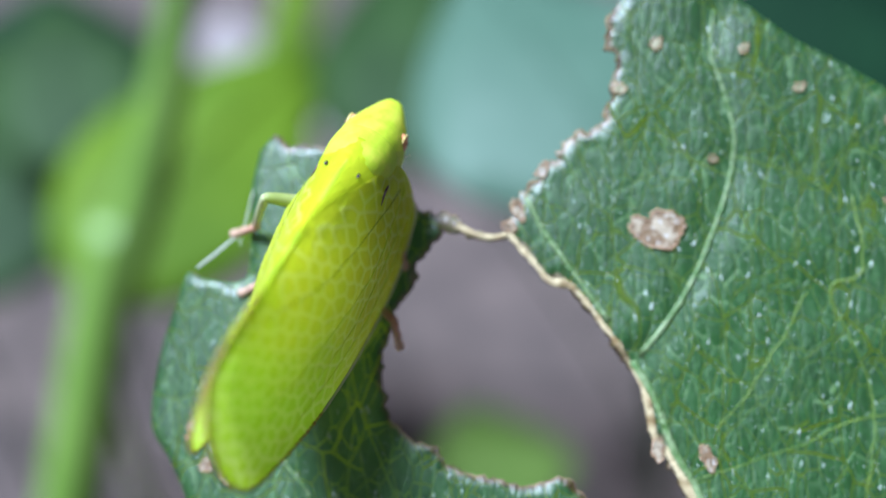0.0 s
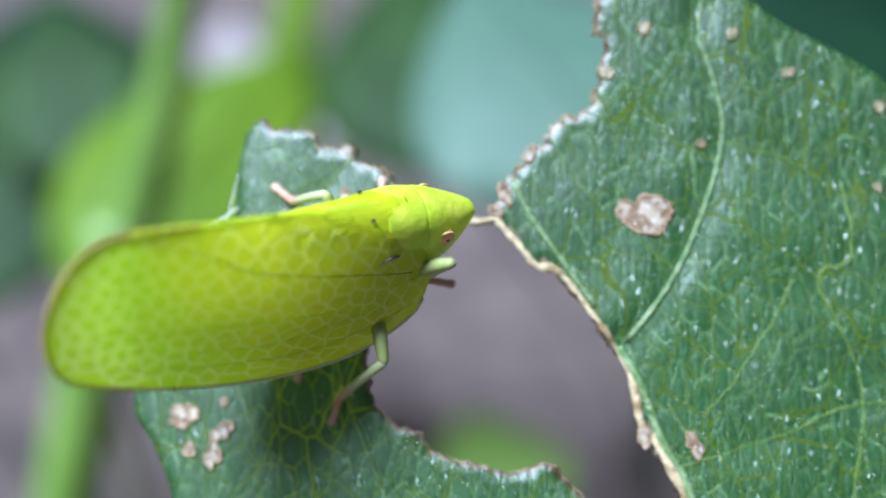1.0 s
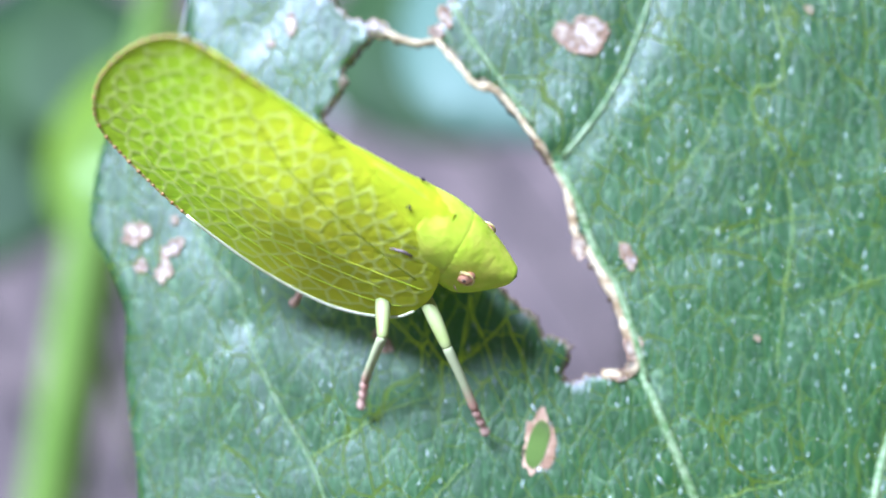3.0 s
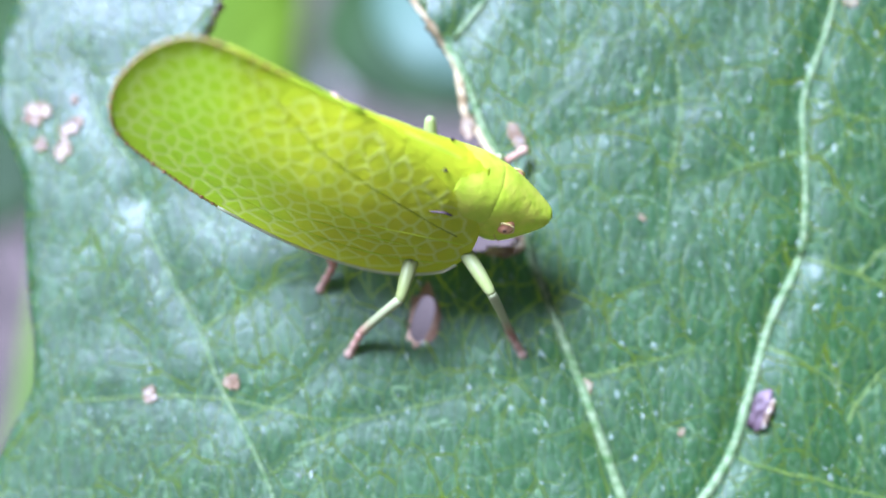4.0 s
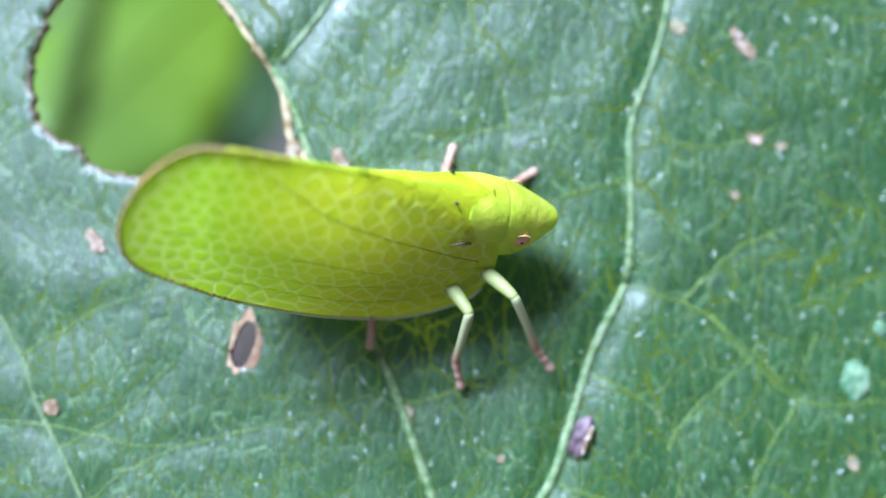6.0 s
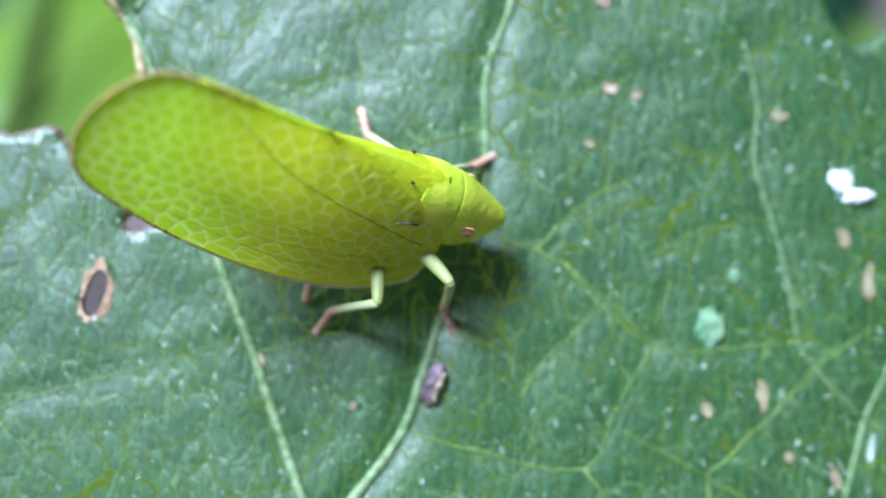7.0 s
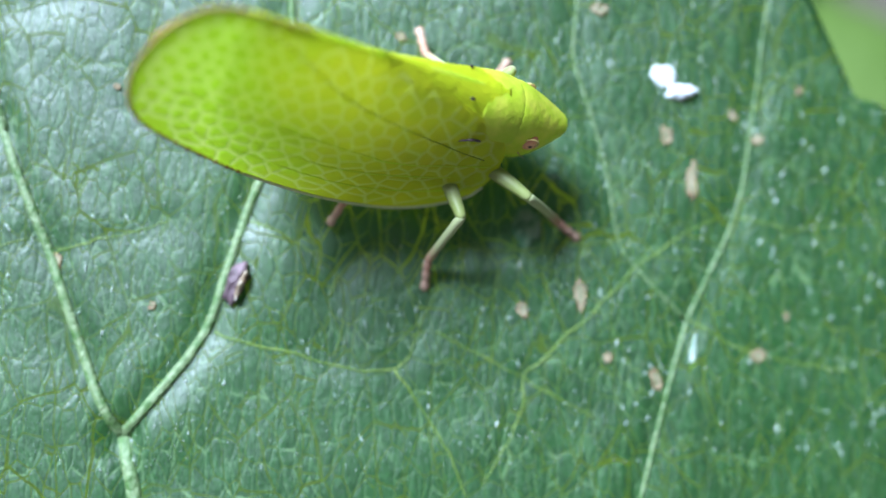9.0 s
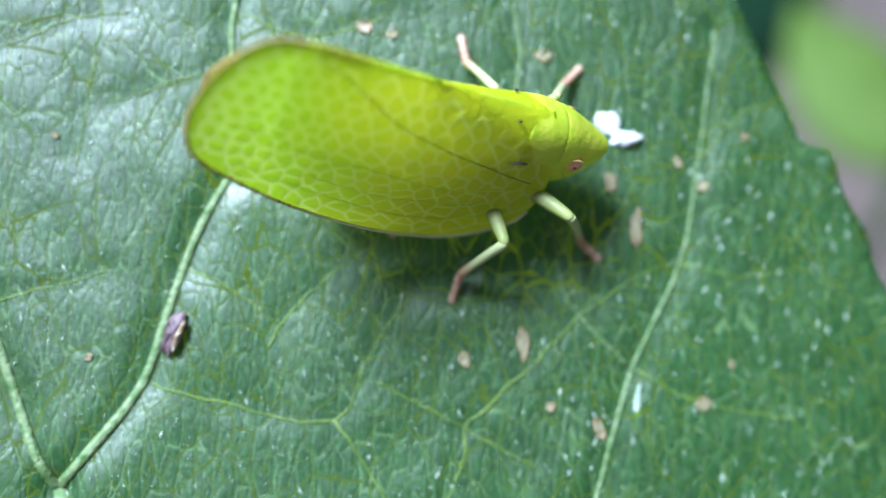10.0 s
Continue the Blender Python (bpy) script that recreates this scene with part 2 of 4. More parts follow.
# ---- mesh helpers (all in millimetres) ----
def mesh_object(name, verts, faces, material, parent=None, label="", smooth=True):
    me = bpy.data.meshes.new(name)
    me.from_pydata([tuple(c * MM for c in v) for v in verts], [], faces)
    me.polygons.foreach_set("use_smooth", [smooth] * len(me.polygons))
    me.materials.append(material)
    me.update()
    ob = new(name, me)
    if parent is not None:
        ob.parent = parent
    if label:
        tagged(ob, label)
    return ob


def inside(points, ring):
    """Which of the points lie within a closed ring."""
    x, y = points[:, 0], points[:, 1]
    hit = np.zeros(len(points), bool)
    for (x0, y0), (x1, y1) in zip(ring, np.roll(ring, -1, 0)):
        if y0 != y1:
            hit ^= ((y0 > y) != (y1 > y)) & (x < (x1 - x0) * (y - y0) / (y1 - y0) + x0)
    return hit


def off_line(points, line):
    """Distance of each point from a line of points."""
    best = np.full(len(points), 1e9)
    for a, b in zip(line[:-1], line[1:]):
        d = b - a
        s = np.clip(((points - a) @ d) / max(d @ d, 1e-12), 0, 1)
        best = np.minimum(best, np.linalg.norm(points - a - s[:, None] * d, axis=1))
    return best


def smooth_line(points, per=6, closed=False):
    """A Catmull-Rom line through a few points."""
    p = np.array(points, float)
    n = len(p)
    out = []
    for i in range(n if closed else n - 1):
        a, b, c, d = (p[(i + k) % n] if closed else p[min(max(i + k, 0), n - 1)] for k in (-1, 0, 1, 2))
        for s in np.arange(per) / per:
            out.append(0.5 * (2 * b + (c - a) * s + (2 * a - 5 * b + 4 * c - d) * s**2 + (3 * b - a - 3 * c + d) * s**3))
    if not closed:
        out.append(p[-1])
    return np.array(out)


def ragged(points, step, jag, closed=True, seed=0.0):
    """The line cut in pieces of about step and roughened by jag."""
    p = np.array(points, float)
    ends = np.roll(p, -1, 0) if closed else p[1:]
    out = []
    for a, b in zip(p, ends):
        d = b - a
        n = max(1, int(np.linalg.norm(d) / step))
        side = np.array([-d[1], d[0]]) / max(np.linalg.norm(d), 1e-9)
        for k in range(n):
            q = a + d * k / n
            w = noise.noise(Vector((q[0] * 1.6, q[1] * 1.6, seed))) + 0.9 * noise.noise(Vector((q[0] * 5.5, q[1] * 5.5, seed + 5))) + 0.5 * noise.noise(Vector((q[0] * 12, q[1] * 12, seed + 9)))
            out.append(q + side * w * jag * (0.35 if k == 0 else 1.0))
    if not closed:
        out.append(p[-1])
    return np.array(out)


def sheet(ring, holes, step, clear=0.45):
    """Triangles that fill a ring but for its holes: points and faces, counter-clockwise."""
    from mathutils.geometry import delaunay_2d_cdt

    rng = np.random.default_rng(3)
    lo, hi = ring.min(0), ring.max(0)
    xs, ys = np.meshgrid(np.arange(lo[0], hi[0], step), np.arange(lo[1], hi[1], step * 0.87))
    xs[1::2] += step / 2
    grid = np.c_[xs.ravel(), ys.ravel()] + rng.uniform(-0.12, 0.12, (xs.size, 2)) * step
    keep = inside(grid, ring)
    keep &= off_line(grid, np.r_[ring, ring[:1]]) > clear * step
    for hole in holes:
        keep &= ~inside(grid, hole)
        keep &= off_line(grid, np.r_[hole, hole[:1]]) > clear * step
    grid = grid[keep]
    points, edges = [], []
    for loop in (ring, *holes):
        base = len(points)
        points += [Vector(q) for q in loop]
        edges += [(base + i, base + (i + 1) % len(loop)) for i in range(len(loop))]
    points += [Vector(q) for q in grid]
    vs, _, fs, *_ = delaunay_2d_cdt(points, edges, [], 0, 1e-7)
    vs = np.array([tuple(v) for v in vs])
    mid = np.array([vs[list(f)].mean(0) for f in fs])
    good = inside(mid, ring)
    for hole in holes:
        good &= ~inside(mid, hole)
    faces = []
    for f, g in zip(fs, good):
        if g:
            a, b, c = vs[list(f)][:3]
            turn = (b[0] - a[0]) * (c[1] - a[1]) - (b[1] - a[1]) * (c[0] - a[0])
            faces.append(tuple(f) if turn > 0 else tuple(reversed(f)))
    return vs, faces


def tube(line, radius, sides=8, flat=1.0, up=(0, 0, 1)):
    """A round bar along a line; radius is one number or one for each point. flat squeezes it along up."""
    p = np.array(line, float)
    n = len(p)
    r = np.broadcast_to(np.array(radius, float), (n,))
    verts, faces = [], []
    up = np.array(up, float)
    for i in range(n):
        d = p[min(i + 1, n - 1)] - p[max(i - 1, 0)]
        d /= max(np.linalg.norm(d), 1e-9)
        side = np.cross(d, up)
        side /= max(np.linalg.norm(side), 1e-9)
        top = np.cross(side, d)
        for k in range(sides):
            a = 2 * math.pi * k / sides
            verts.append(p[i] + r[i] * (math.cos(a) * side + flat * math.sin(a) * top))
    for i in range(n - 1):
        for k in range(sides):
            j = (k + 1) % sides
            faces.append((i * sides + k, i * sides + j, (i + 1) * sides + j, (i + 1) * sides + k))
    faces.append(tuple(reversed(range(sides))))
    faces.append(tuple((n - 1) * sides + k for k in range(sides)))
    return verts, faces


def loft(sections, sides=20, power=2.0):
    """A body along x: sections of x, half width, bottom, top. The first and last are closed."""
    verts, faces = [], []
    for x, w, lo, hi in sections:
        for k in range(sides):
            a = 2 * math.pi * k / sides
            c, s = math.cos(a), math.sin(a)
            c = math.copysign(abs(c) ** (2 / power), c)
            s = math.copysign(abs(s) ** (2 / power), s)
            verts.append((x, w * c, (lo + hi) / 2 + (hi - lo) / 2 * s))
    n = len(sections)
    for i in range(n - 1):
        for k in range(sides):
            j = (k + 1) % sides
            faces.append((i * sides + k, i * sides + j, (i + 1) * sides + j, (i + 1) * sides + k))
    faces.append(tuple(reversed(range(sides))))
    faces.append(tuple((n - 1) * sides + k for k in range(sides)))
    if sections[0][0] > sections[-1][0]:
        faces = [tuple(reversed(f)) for f in faces]
    return verts, faces


def fine_sections(rows, per=5):
    return [tuple(r) for r in smooth_line(rows, per)]


def ball(centre, radii, rings=10, sides=16):
    verts, faces = [], []
    for i in range(rings + 1):
        a = math.pi * i / rings
        for k in range(sides):
            b = 2 * math.pi * k / sides
            v = (math.sin(a) * math.cos(b), math.sin(a) * math.sin(b), math.cos(a))
            verts.append(tuple(c + r * q for c, r, q in zip(centre, radii, v)))
    for i in range(rings):
        for k in range(sides):
            j = (k + 1) % sides
            faces.append((i * sides + k, (i + 1) * sides + k, (i + 1) * sides + j, i * sides + j))
    return verts, faces


# ---- the chewed leaf ----
MARGIN = [  # the whole, toothed margin, from the tip of the upper lobe round to the torn left lobe
    (4.6, 6.6), (5.6, 6.9), (6.87, 6.0), (7.96, 5.2), (8.82, 4.77), (10.0, 4.1), (10.6, 3.65), (12.5, 2.9), (15, 1.9), (17.5, 0.6), (19.4, -0.2),
    (20.0, -1.0), (20.55, -2.0), (21.5, -1.7), (22.5, -1.5), (23.31, -2.29), (23.84, -3.3), (24.6, -4.9), (24.9, -5.5), (25.6, -5.72),
    (25.85, -6.55), (26.45, -7.55), (26.7, -8.4), (27.4, -9.8), (28.0, -12), (27.3, -15), (25, -17.3), (21, -18.2), (17, -17.6), (13, -16.6),
    (10.4, -15.9), (9.3, -16.3), (8.0, -16.0), (5, -16.4), (0, -15.6), (-4.4, -14.2), (-5.7, -12.6), (-5.35, -10.8), (-4.73, -9.5),
]
MARGIN += [
    (-4.71, -8.42), (-4.92, -7.3), (-5.06, -6.1), (-5.10, -4.95), (-5.53, -3.92), (-5.95, -3.3), (-6.01, -2.8), (-5.93, -2.1), (-5.75, -1.25),
    (-5.50, -0.55), (-5.24, 0.2), (-4.85, 0.07), (-3.92, 0.08), (-3.81, 1.28), (-3.79, 2.1), (-3.6, 2.9),
]
CHEWED = [  # the gnawed upper edge, from the torn lobe over the thread to the upper lobe
    (-3.28, 3.22), (-2.9, 2.85), (-2.2, 2.87), (-1.9, 2.54), (-1.22, 2.57), (-1.15, 2.2), (-0.5, 1.95), (0.0, 1.45), (0.73, 1.32), (1.0, 1.06),
    (1.5, 0.98), (1.86, 1.18), (2.0, 1.62), (2.5, 2.22), (3.15, 3.05), (3.84, 3.37), (4.08, 3.94), (4.2, 4.55), (3.93, 5.22), (4.15, 5.8),
]
GAP = [  # the large hole
    (1.88, 0.88), (1.46, 0.82), (1.0, 0.9), (0.55, 1.0), (0.13, 0.83), (-0.1, 0.44), (-0.25, 0.0), (-0.6, -0.6), (-0.82, -1.1), (-0.97, -1.94),
    (-0.76, -3.0), (-0.3, -3.35), (0.24, -3.5), (0.5, -3.92), (0.95, -4.09), (1.4, -4.15), (2.05, -4.33), (2.85, -4.18), (3.3, -4.5), (3.78, -4.9),
    (4.06, -5.42), (4.75, -5.7), (4.6, -6.05), (4.53, -6.45), (5.28, -6.28), (5.95, -6.25), (6.0, -5.8), (5.56, -4.53), (5.11, -3.7),
    (4.82, -3.35), (4.71, -2.7), (4.55, -2.16), (3.85, -1.08), (3.14, -0.17), (2.66, -0.04), (2.3, 0.39),
]
MIDRIBS = [  # main veins: half width at the start and the end, then their way
    (0.20, 0.15, [(9.3, -16.2), (9.13, -14.0), (8.82, -12.85)]),
    (0.12, 0.10, [(8.82, -12.85), (8.28, -11.75), (7.78, -10.4), (7.31, -9.1), (6.75, -7.7), (6.2, -6.3)]),
    (0.10, 0.09, [(6.3, -6.5), (5.75, -4.6), (5.25, -3.7), (4.86, -2.6), (4.4, -1.75)]),
    (0.12, 0.09, [(8.8, -12.8), (9.65, -11.82), (10.49, -10.68), (10.93, -9.4), (11.5, -7.7), (12.18, -6.39)]),
    (0.085, 0.06, [(12.18, -6.39), (12.28, -4.85), (12.26, -2.92), (12.76, -1.47), (13.1, 0.0), (13.4, 1.8)]),
    (0.06, 0.035, [(4.55, -1.64), (5.66, -0.16), (6.45, 1.7), (6.69, 2.98), (6.4, 4.3), (6.21, 4.82), (6.3, 5.8)]),
    (0.055, 0.030, [(19.0, -17.0), (20.07, -13.08), (20.87, -10.52), (22.0, -8.19), (22.42, -6.12), (22.63, -4.73), (22.84, -3.0)]),
    (0.040, 0.030, [(20.85, -10.52), (19.71, -9.36), (19.32, -8.68), (19.08, -7.31), (18.74, -6.0), (18.34, -4.7), (18.42, -3.44), (18.1, -2.0)]),
    (0.045, 0.032, [(1.4, -13.2), (0.91, -11.8), (0.26, -10.39), (-0.39, -9.33), (-0.85, -8.2), (-1.7, -6.75), (-2.4, -5.2)]),
    (0.035, 0.025, [(-2.4, -5.2), (-2.52, -4.5), (-3.1, -3.8), (-3.5, -3.2), (-3.9, -2.0)]),
    (0.07, 0.05, [(2.2, 1.76), (2.56, 1.03), (3.15, 0.17), (3.9, -0.9)]),
]
SIDE_VEINS = [
    (0.035, [(14.04, -7.04), (14.93, -8.06), (16.01, -8.84), (16.73, -8.96), (18.14, -8.85), (19.4, -8.75)]),
    (0.035, [(10.67, -10.67), (12.22, -11.09), (14.42, -11.47), (15.2, -10.1), (16.01, -8.84)]),
    (0.035, [(14.42, -11.47), (15.49, -13.08), (16.1, -14.6)]),
    (0.035, [(17.15, -11.7), (18.5, -10.5), (19.69, -9.35), (20.8, -8.6), (21.93, -8.19)]),
    (0.03, [(15.3, -10.67), (17.21, -11.7), (18.72, -12.56)]),
    (0.035, [(12.18, -6.39), (13.9, -6.99), (15.54, -8.39), (16.17, -8.8)]),
    (0.03, [(13.3, -6.8), (14.6, -5.6), (15.9, -5.0)]),
    (0.035, [(20.87, -10.52), (22.46, -11.28), (24.77, -11.72)]),
]
SIDE_VEINS += [
    (0.03, [(9.24, 1.75), (9.39, 0.15), (8.7, -0.21), (9.04, -1.31), (9.55, -2.64), (9.29, -4.55), (9.1, -6.19)]),
    (0.025, [(10.09, -2.88), (8.9, -3.1), (7.63, -3.59), (5.58, -4.29)]),
    (0.03, [(12.31, -2.89), (13.95, -3.37), (15.59, -2.84)]),
    (0.025, [(-3.67, -9.6), (-0.62, -9.46), (2.16, -9.91), (4.6, -9.4), (6.96, -8.7)]),
    (0.03, [(7.3, -9.05), (8.6, -8.7), (9.7, -8.35)]),
    (0.025, [(-0.9, -8.1), (0.6, -7.1), (1.9, -6.6), (3.0, -5.4)]),
    (0.025, [(0.0, -10.0), (1.4, -9.2), (2.4, -8.1)]),
    (0.025, [(8.2, -0.3), (7.0, -2.2), (6.1, -3.2)]),
]
SIDE_VEINS += [
    (0.03, [(13.06, -9.94), (13.47, -9.23), (14.06, -8.76), (14.84, -7.98), (15.14, -7.6)]),
    (0.025, [(16.45, -7.4), (16.17, -8.04), (15.95, -8.75)]),
    (0.03, [(17.18, -11.72), (17.15, -12.31), (16.75, -13.18), (16.3, -13.9)]),
    (0.025, [(0.76, -11.03), (1.7, -10.34), (2.9, -9.76)]),
    (0.025, [(22.0, -8.19), (23.4, -8.5), (25.2, -8.3)]),
    (0.025, [(22.5, -5.9), (23.4, -4.9), (24.1, -4.6)]),
    (0.025, [(6.66, 2.6), (7.9, 2.3), (9.3, 1.4)]),
    (0.02, [(6.6, 2.2), (5.6, 2.6), (4.9, 3.3)]),
    (0.02, [(5.66, -0.16), (4.9, 0.5), (4.4, 1.6)]),
    (0.02, [(-1.3, 2.3), (-2.2, 1.2), (-3.0, 0.4)]),
    (0.025, [(12.2, -4.0), (11.0, -4.4), (9.5, -4.9)]),
    (0.025, [(18.74, -6.0), (17.2, -6.3), (15.7, -6.9)]),
    (0.025, [(11.3, -8.3), (12.6, -8.9), (13.4, -9.9), (13.2, -11.2)]),
]
RIB_LINES = [smooth_line(line, 5) for _, _, line in MIDRIBS]


def wavering(line):
    p = smooth_line(line, 9)
    return p + [(0.07 * noise.noise(Vector((x * 1.3, y * 1.3, 1))) + 0.05 * noise.noise(Vector((x * 5, y * 5, 1))), 0.07 * noise.noise(Vector((x * 1.3, y * 1.3, 7))) + 0.05 * noise.noise(Vector((x * 5, y * 5, 7)))) for x, y in p]


SIDE_LINES = [wavering(line) for _, line in SIDE_VEINS]


def blade_height(points):
    """The upper face of the blade over its own plane: a shallow dish, grooved along the veins and puckered between them."""
    p = np.atleast_2d(np.array(points, float))
    a, b = (p[:, 0] - 6) / 10, (p[:, 1] + 3) / 10
    h = 0.01 - 0.046 * a - 0.566 * b - 0.288 * a * a + 0.122 * a * b + 0.336 * b * b
    h = h - 0.055 * np.maximum(0, 1.5 - p[:, 0]) ** 1.25
    for (w0, _, _), line in zip(MIDRIBS, RIB_LINES):
        d = off_line(p, line)
        h = h - (0.03 + 0.8 * w0) * np.exp(-((d / 0.30) ** 2)) + 0.02 * np.exp(-(((d - 0.75) / 0.5) ** 2))
    for line in SIDE_LINES:
        h = h - 0.04 * np.exp(-((off_line(p, line) / 0.22) ** 2))
    h = h + [0.055 * noise.noise(Vector((x * 0.7, y * 0.7, 0))) + 0.008 * noise.noise(Vector((x * 2.6, y * 2.6, 3))) for x, y in p]
    return h


def on_blade(points, over=0.0):
    p = np.atleast_2d(np.array(points, float))
    return np.c_[p, blade_height(p) + over]


leaf = new("chewed_leaf")
leaf.matrix_world = LEAF
tagged(leaf, "large dark green leaf with gnawed holes, brown edges and pale veins", "leaf")

margin = np.r_[smooth_line(MARGIN, 4), ragged(CHEWED, 0.06, 0.15, False)]
gap = ragged(GAP, 0.06, 0.12, True, 2.0)
angles = np.linspace(0, 2 * math.pi, 26, endpoint=False)
small_hole = np.array([(3.92 + 0.24 * math.cos(a) + 0.13 * math.sin(a), -7.74 + 0.50 * math.sin(a) + 0.03 * math.cos(3 * a)) for a in angles])
points, faces = sheet(margin, [gap, small_hole], 0.27)
blade = mesh_object("blade", on_blade(points), faces, BLADE, leaf)
gnawed = [np.r_[gap, gap[:1]], ragged(CHEWED, 0.06, 0.15, False), np.r_[small_hole, small_hole[:1]]]
near_edge = np.min([off_line(points, line) for line in gnawed], axis=0)
rim = blade.data.attributes.new("rim", "FLOAT", "POINT")
rim.data.foreach_set("value", np.clip(1 - near_edge / 0.30, 0, 1).astype(np.float32))
thick = blade.modifiers.new("thickness", "SOLIDIFY")
thick.thickness, thick.offset = 0.16 * MM, -1.0
blade.data.materials.append(UNDERSIDE)
blade.data.materials.append(GNAWED)
thick.material_offset, thick.material_offset_rim = 1, 2

for (w0, w1, _), line in zip(MIDRIBS, RIB_LINES):
    p = on_blade(line, 0.02)
    r = np.linspace(w0, w1, len(line)) * (1 + 0.12 * np.array([noise.noise(Vector((q[0] * 2, q[1] * 2, 9))) for q in line]))
    mesh_object("vein", *tube(p, r, 8, 0.7), VEIN, leaf)
for w, line in zip([w for w, _ in SIDE_VEINS], SIDE_LINES):
    mesh_object("side_vein", *tube(on_blade(line, 0.014), np.linspace(w * 0.72, w * 0.42, len(line)), 6, 0.7), SIDE_VEIN, leaf)

# the dead, straw-coloured strip of midrib that borders the large hole
strip = ragged(smooth_line(GAP[24:] + [GAP[0], (1.8, 1.15)], 3), 0.09, 0.02, False, 6.0)
wide = 0.070 + 0.060 * np.array([noise.noise(Vector((q[0] * 1.5, q[1] * 1.5, 4))) + 0.8 * noise.noise(Vector((q[0] * 5, q[1] * 5, 4))) for q in strip])
wide[: len(wide) // 2] += 0.03
mesh_object("dry_edge", *tube(on_blade(strip, 0.0), np.clip(wide, 0.04, 1), 10, 0.4), VEIN_DRY, leaf, "dry straw-coloured torn edge of the leaf")
for points2, w in ((CHEWED[:9], 0.024), (CHEWED[11:], 0.040), (GAP[2:25], 0.022)):
    line = ragged(points2, 0.06, 0.15 if points2[0] in CHEWED else 0.12, False, 0.0 if points2[0] in CHEWED else 2.0)
    r = w * (1 + 1.3 * np.array([noise.noise(Vector((q[0] * 2.2, q[1] * 2.2, 8))) + 0.6 * noise.noise(Vector((q[0] * 7, q[1] * 7, 8))) for q in line]))
    mesh_object("dry_edge", *tube(on_blade(line, -0.04), np.clip(r, 0.006, 1), 6), GNAWED, leaf)
thread = smooth_line([(0.7, 1.16), (1.05, 0.98), (1.5, 0.90), (1.95, 1.02)], 8)
mesh_object("leaf_thread", *tube(on_blade(thread, -0.05), np.linspace(0.10, 0.07, len(thread)), 8), VEIN_DRY, leaf, "last dry thread that holds the torn lobe")


def blob(radius_x, radius_y, turn, seed, n=36, rough=0.34):
    """An irregular ring round the origin."""
    out = []
    for k in range(n):
        a = 2 * math.pi * k / n
        w = 1 + rough * (1.5 * noise.noise(Vector((math.cos(a) * 1.4, math.sin(a) * 1.4, seed * 3.1))) + 0.8 * noise.noise(Vector((math.cos(a) * 4, math.sin(a) * 4, seed * 1.7))))
        x, y = radius_x * w * math.cos(a), radius_y * w * math.sin(a)
        out.append((x * math.cos(turn) - y * math.sin(turn), x * math.sin(turn) + y * math.cos(turn)))
    return np.array(out)


def blemish(u, v, rx, ry, turn=0.0, seed=1, centre=None):
    """A dead patch of the blade: a sunken papery skin with a raised brown rim."""
    ring = blob(rx, ry, radians(turn), seed) + (u, v)
    skin, fs = sheet(ring, [], max(rx, ry) / 4)
    z = np.array([0.03 * noise.noise(Vector((x * 9, y * 9, seed))) for x, y in skin])
    patch = on_blade(skin, 0.035)
    patch[:, 2] += z
    ob = mesh_object("dead_patch", patch, fs, centre or PAPER, leaf)
    closed = np.r_[ring, ring[:1]]
    r = 0.05 * min(rx, ry) * (1 + 0.7 * np.array([noise.noise(Vector((q[0] * 6, q[1] * 6, seed))) for q in closed]))
    mesh_object("scab", *tube(on_blade(closed, 0.03), r + 0.012, 6), PAPER_RIM, ob)
    return ob


for k, (u, v, rx, ry, turn) in enumerate([
    (4.96, 1.07, 0.64, 0.36, 0), (5.90, -3.76, 0.14, 0.26, 25), (-4.89, -3.25, 0.30, 0.24, 25),
    (-4.00, -3.55, 0.26, 0.17, 35), (-4.22, -4.05, 0.16, 0.28, -10), (-4.75, -3.95, 0.14, 0.12, 0), (-4.0, -2.94, 0.08, 0.08, 0),
    (-1.41, 1.38, 0.10, 0.22, 0), (-1.84, 0.96, 0.09, 0.07, 0), (0.64, -5.58, 0.13, 0.30, 38), (-0.16, -9.12, 0.16, 0.15, 0),
    (-1.98, -9.43, 0.14, 0.16, 0), (14.76, -1.08, 0.13, 0.36, 40), (15.04, -3.13, 0.13, 0.12, 0), (15.62, -3.28, 0.11, 0.08, 0),
    (17.18, -10.24, 0.10, 0.16, 20), (18.45, -9.9, 0.10, 0.32, 5), (20.41, -6.45, 0.12, 0.20, 10),
    (20.97, -7.45, 0.11, 0.40, -5), (20.09, -11.77, 0.10, 0.26, 15), (19.04, -11.27, 0.08, 0.10, 0), (22.46, -11.28, 0.14, 0.11, 0),
]):
    blemish(u, v, rx, ry, turn, k + 1, FADED if k > 13 else PAPER)
for k, (u, v, r) in enumerate([(6.2, 2.56, 0.10), (8.12, 4.11, 0.12), (6.91, 4.94, 0.12), (5.02, 5.06, 0.15), (10.07, 3.36, 0.12), (10.81, 2.59, 0.15),
                               (9.98, 1.63, 0.09), (8.65, -5.54, 0.06), (14.57, -4.39, 0.10), (18.91, -3.69, 0.15), (22.54, -6.5, 0.11), (23.5, -5.4, 0.08),
                               (9.44, -10.1, 0.08), (7.42, -9.19, 0.15), (23.13, -10.44, 0.07), (21.96, -6.0, 0.10), (13.29, -0.7, 0.14), (4.22, 4.08, 0.14)]):
    blemish(u, v, r, r * 0.75, 20 * k, k + 40, FADED)
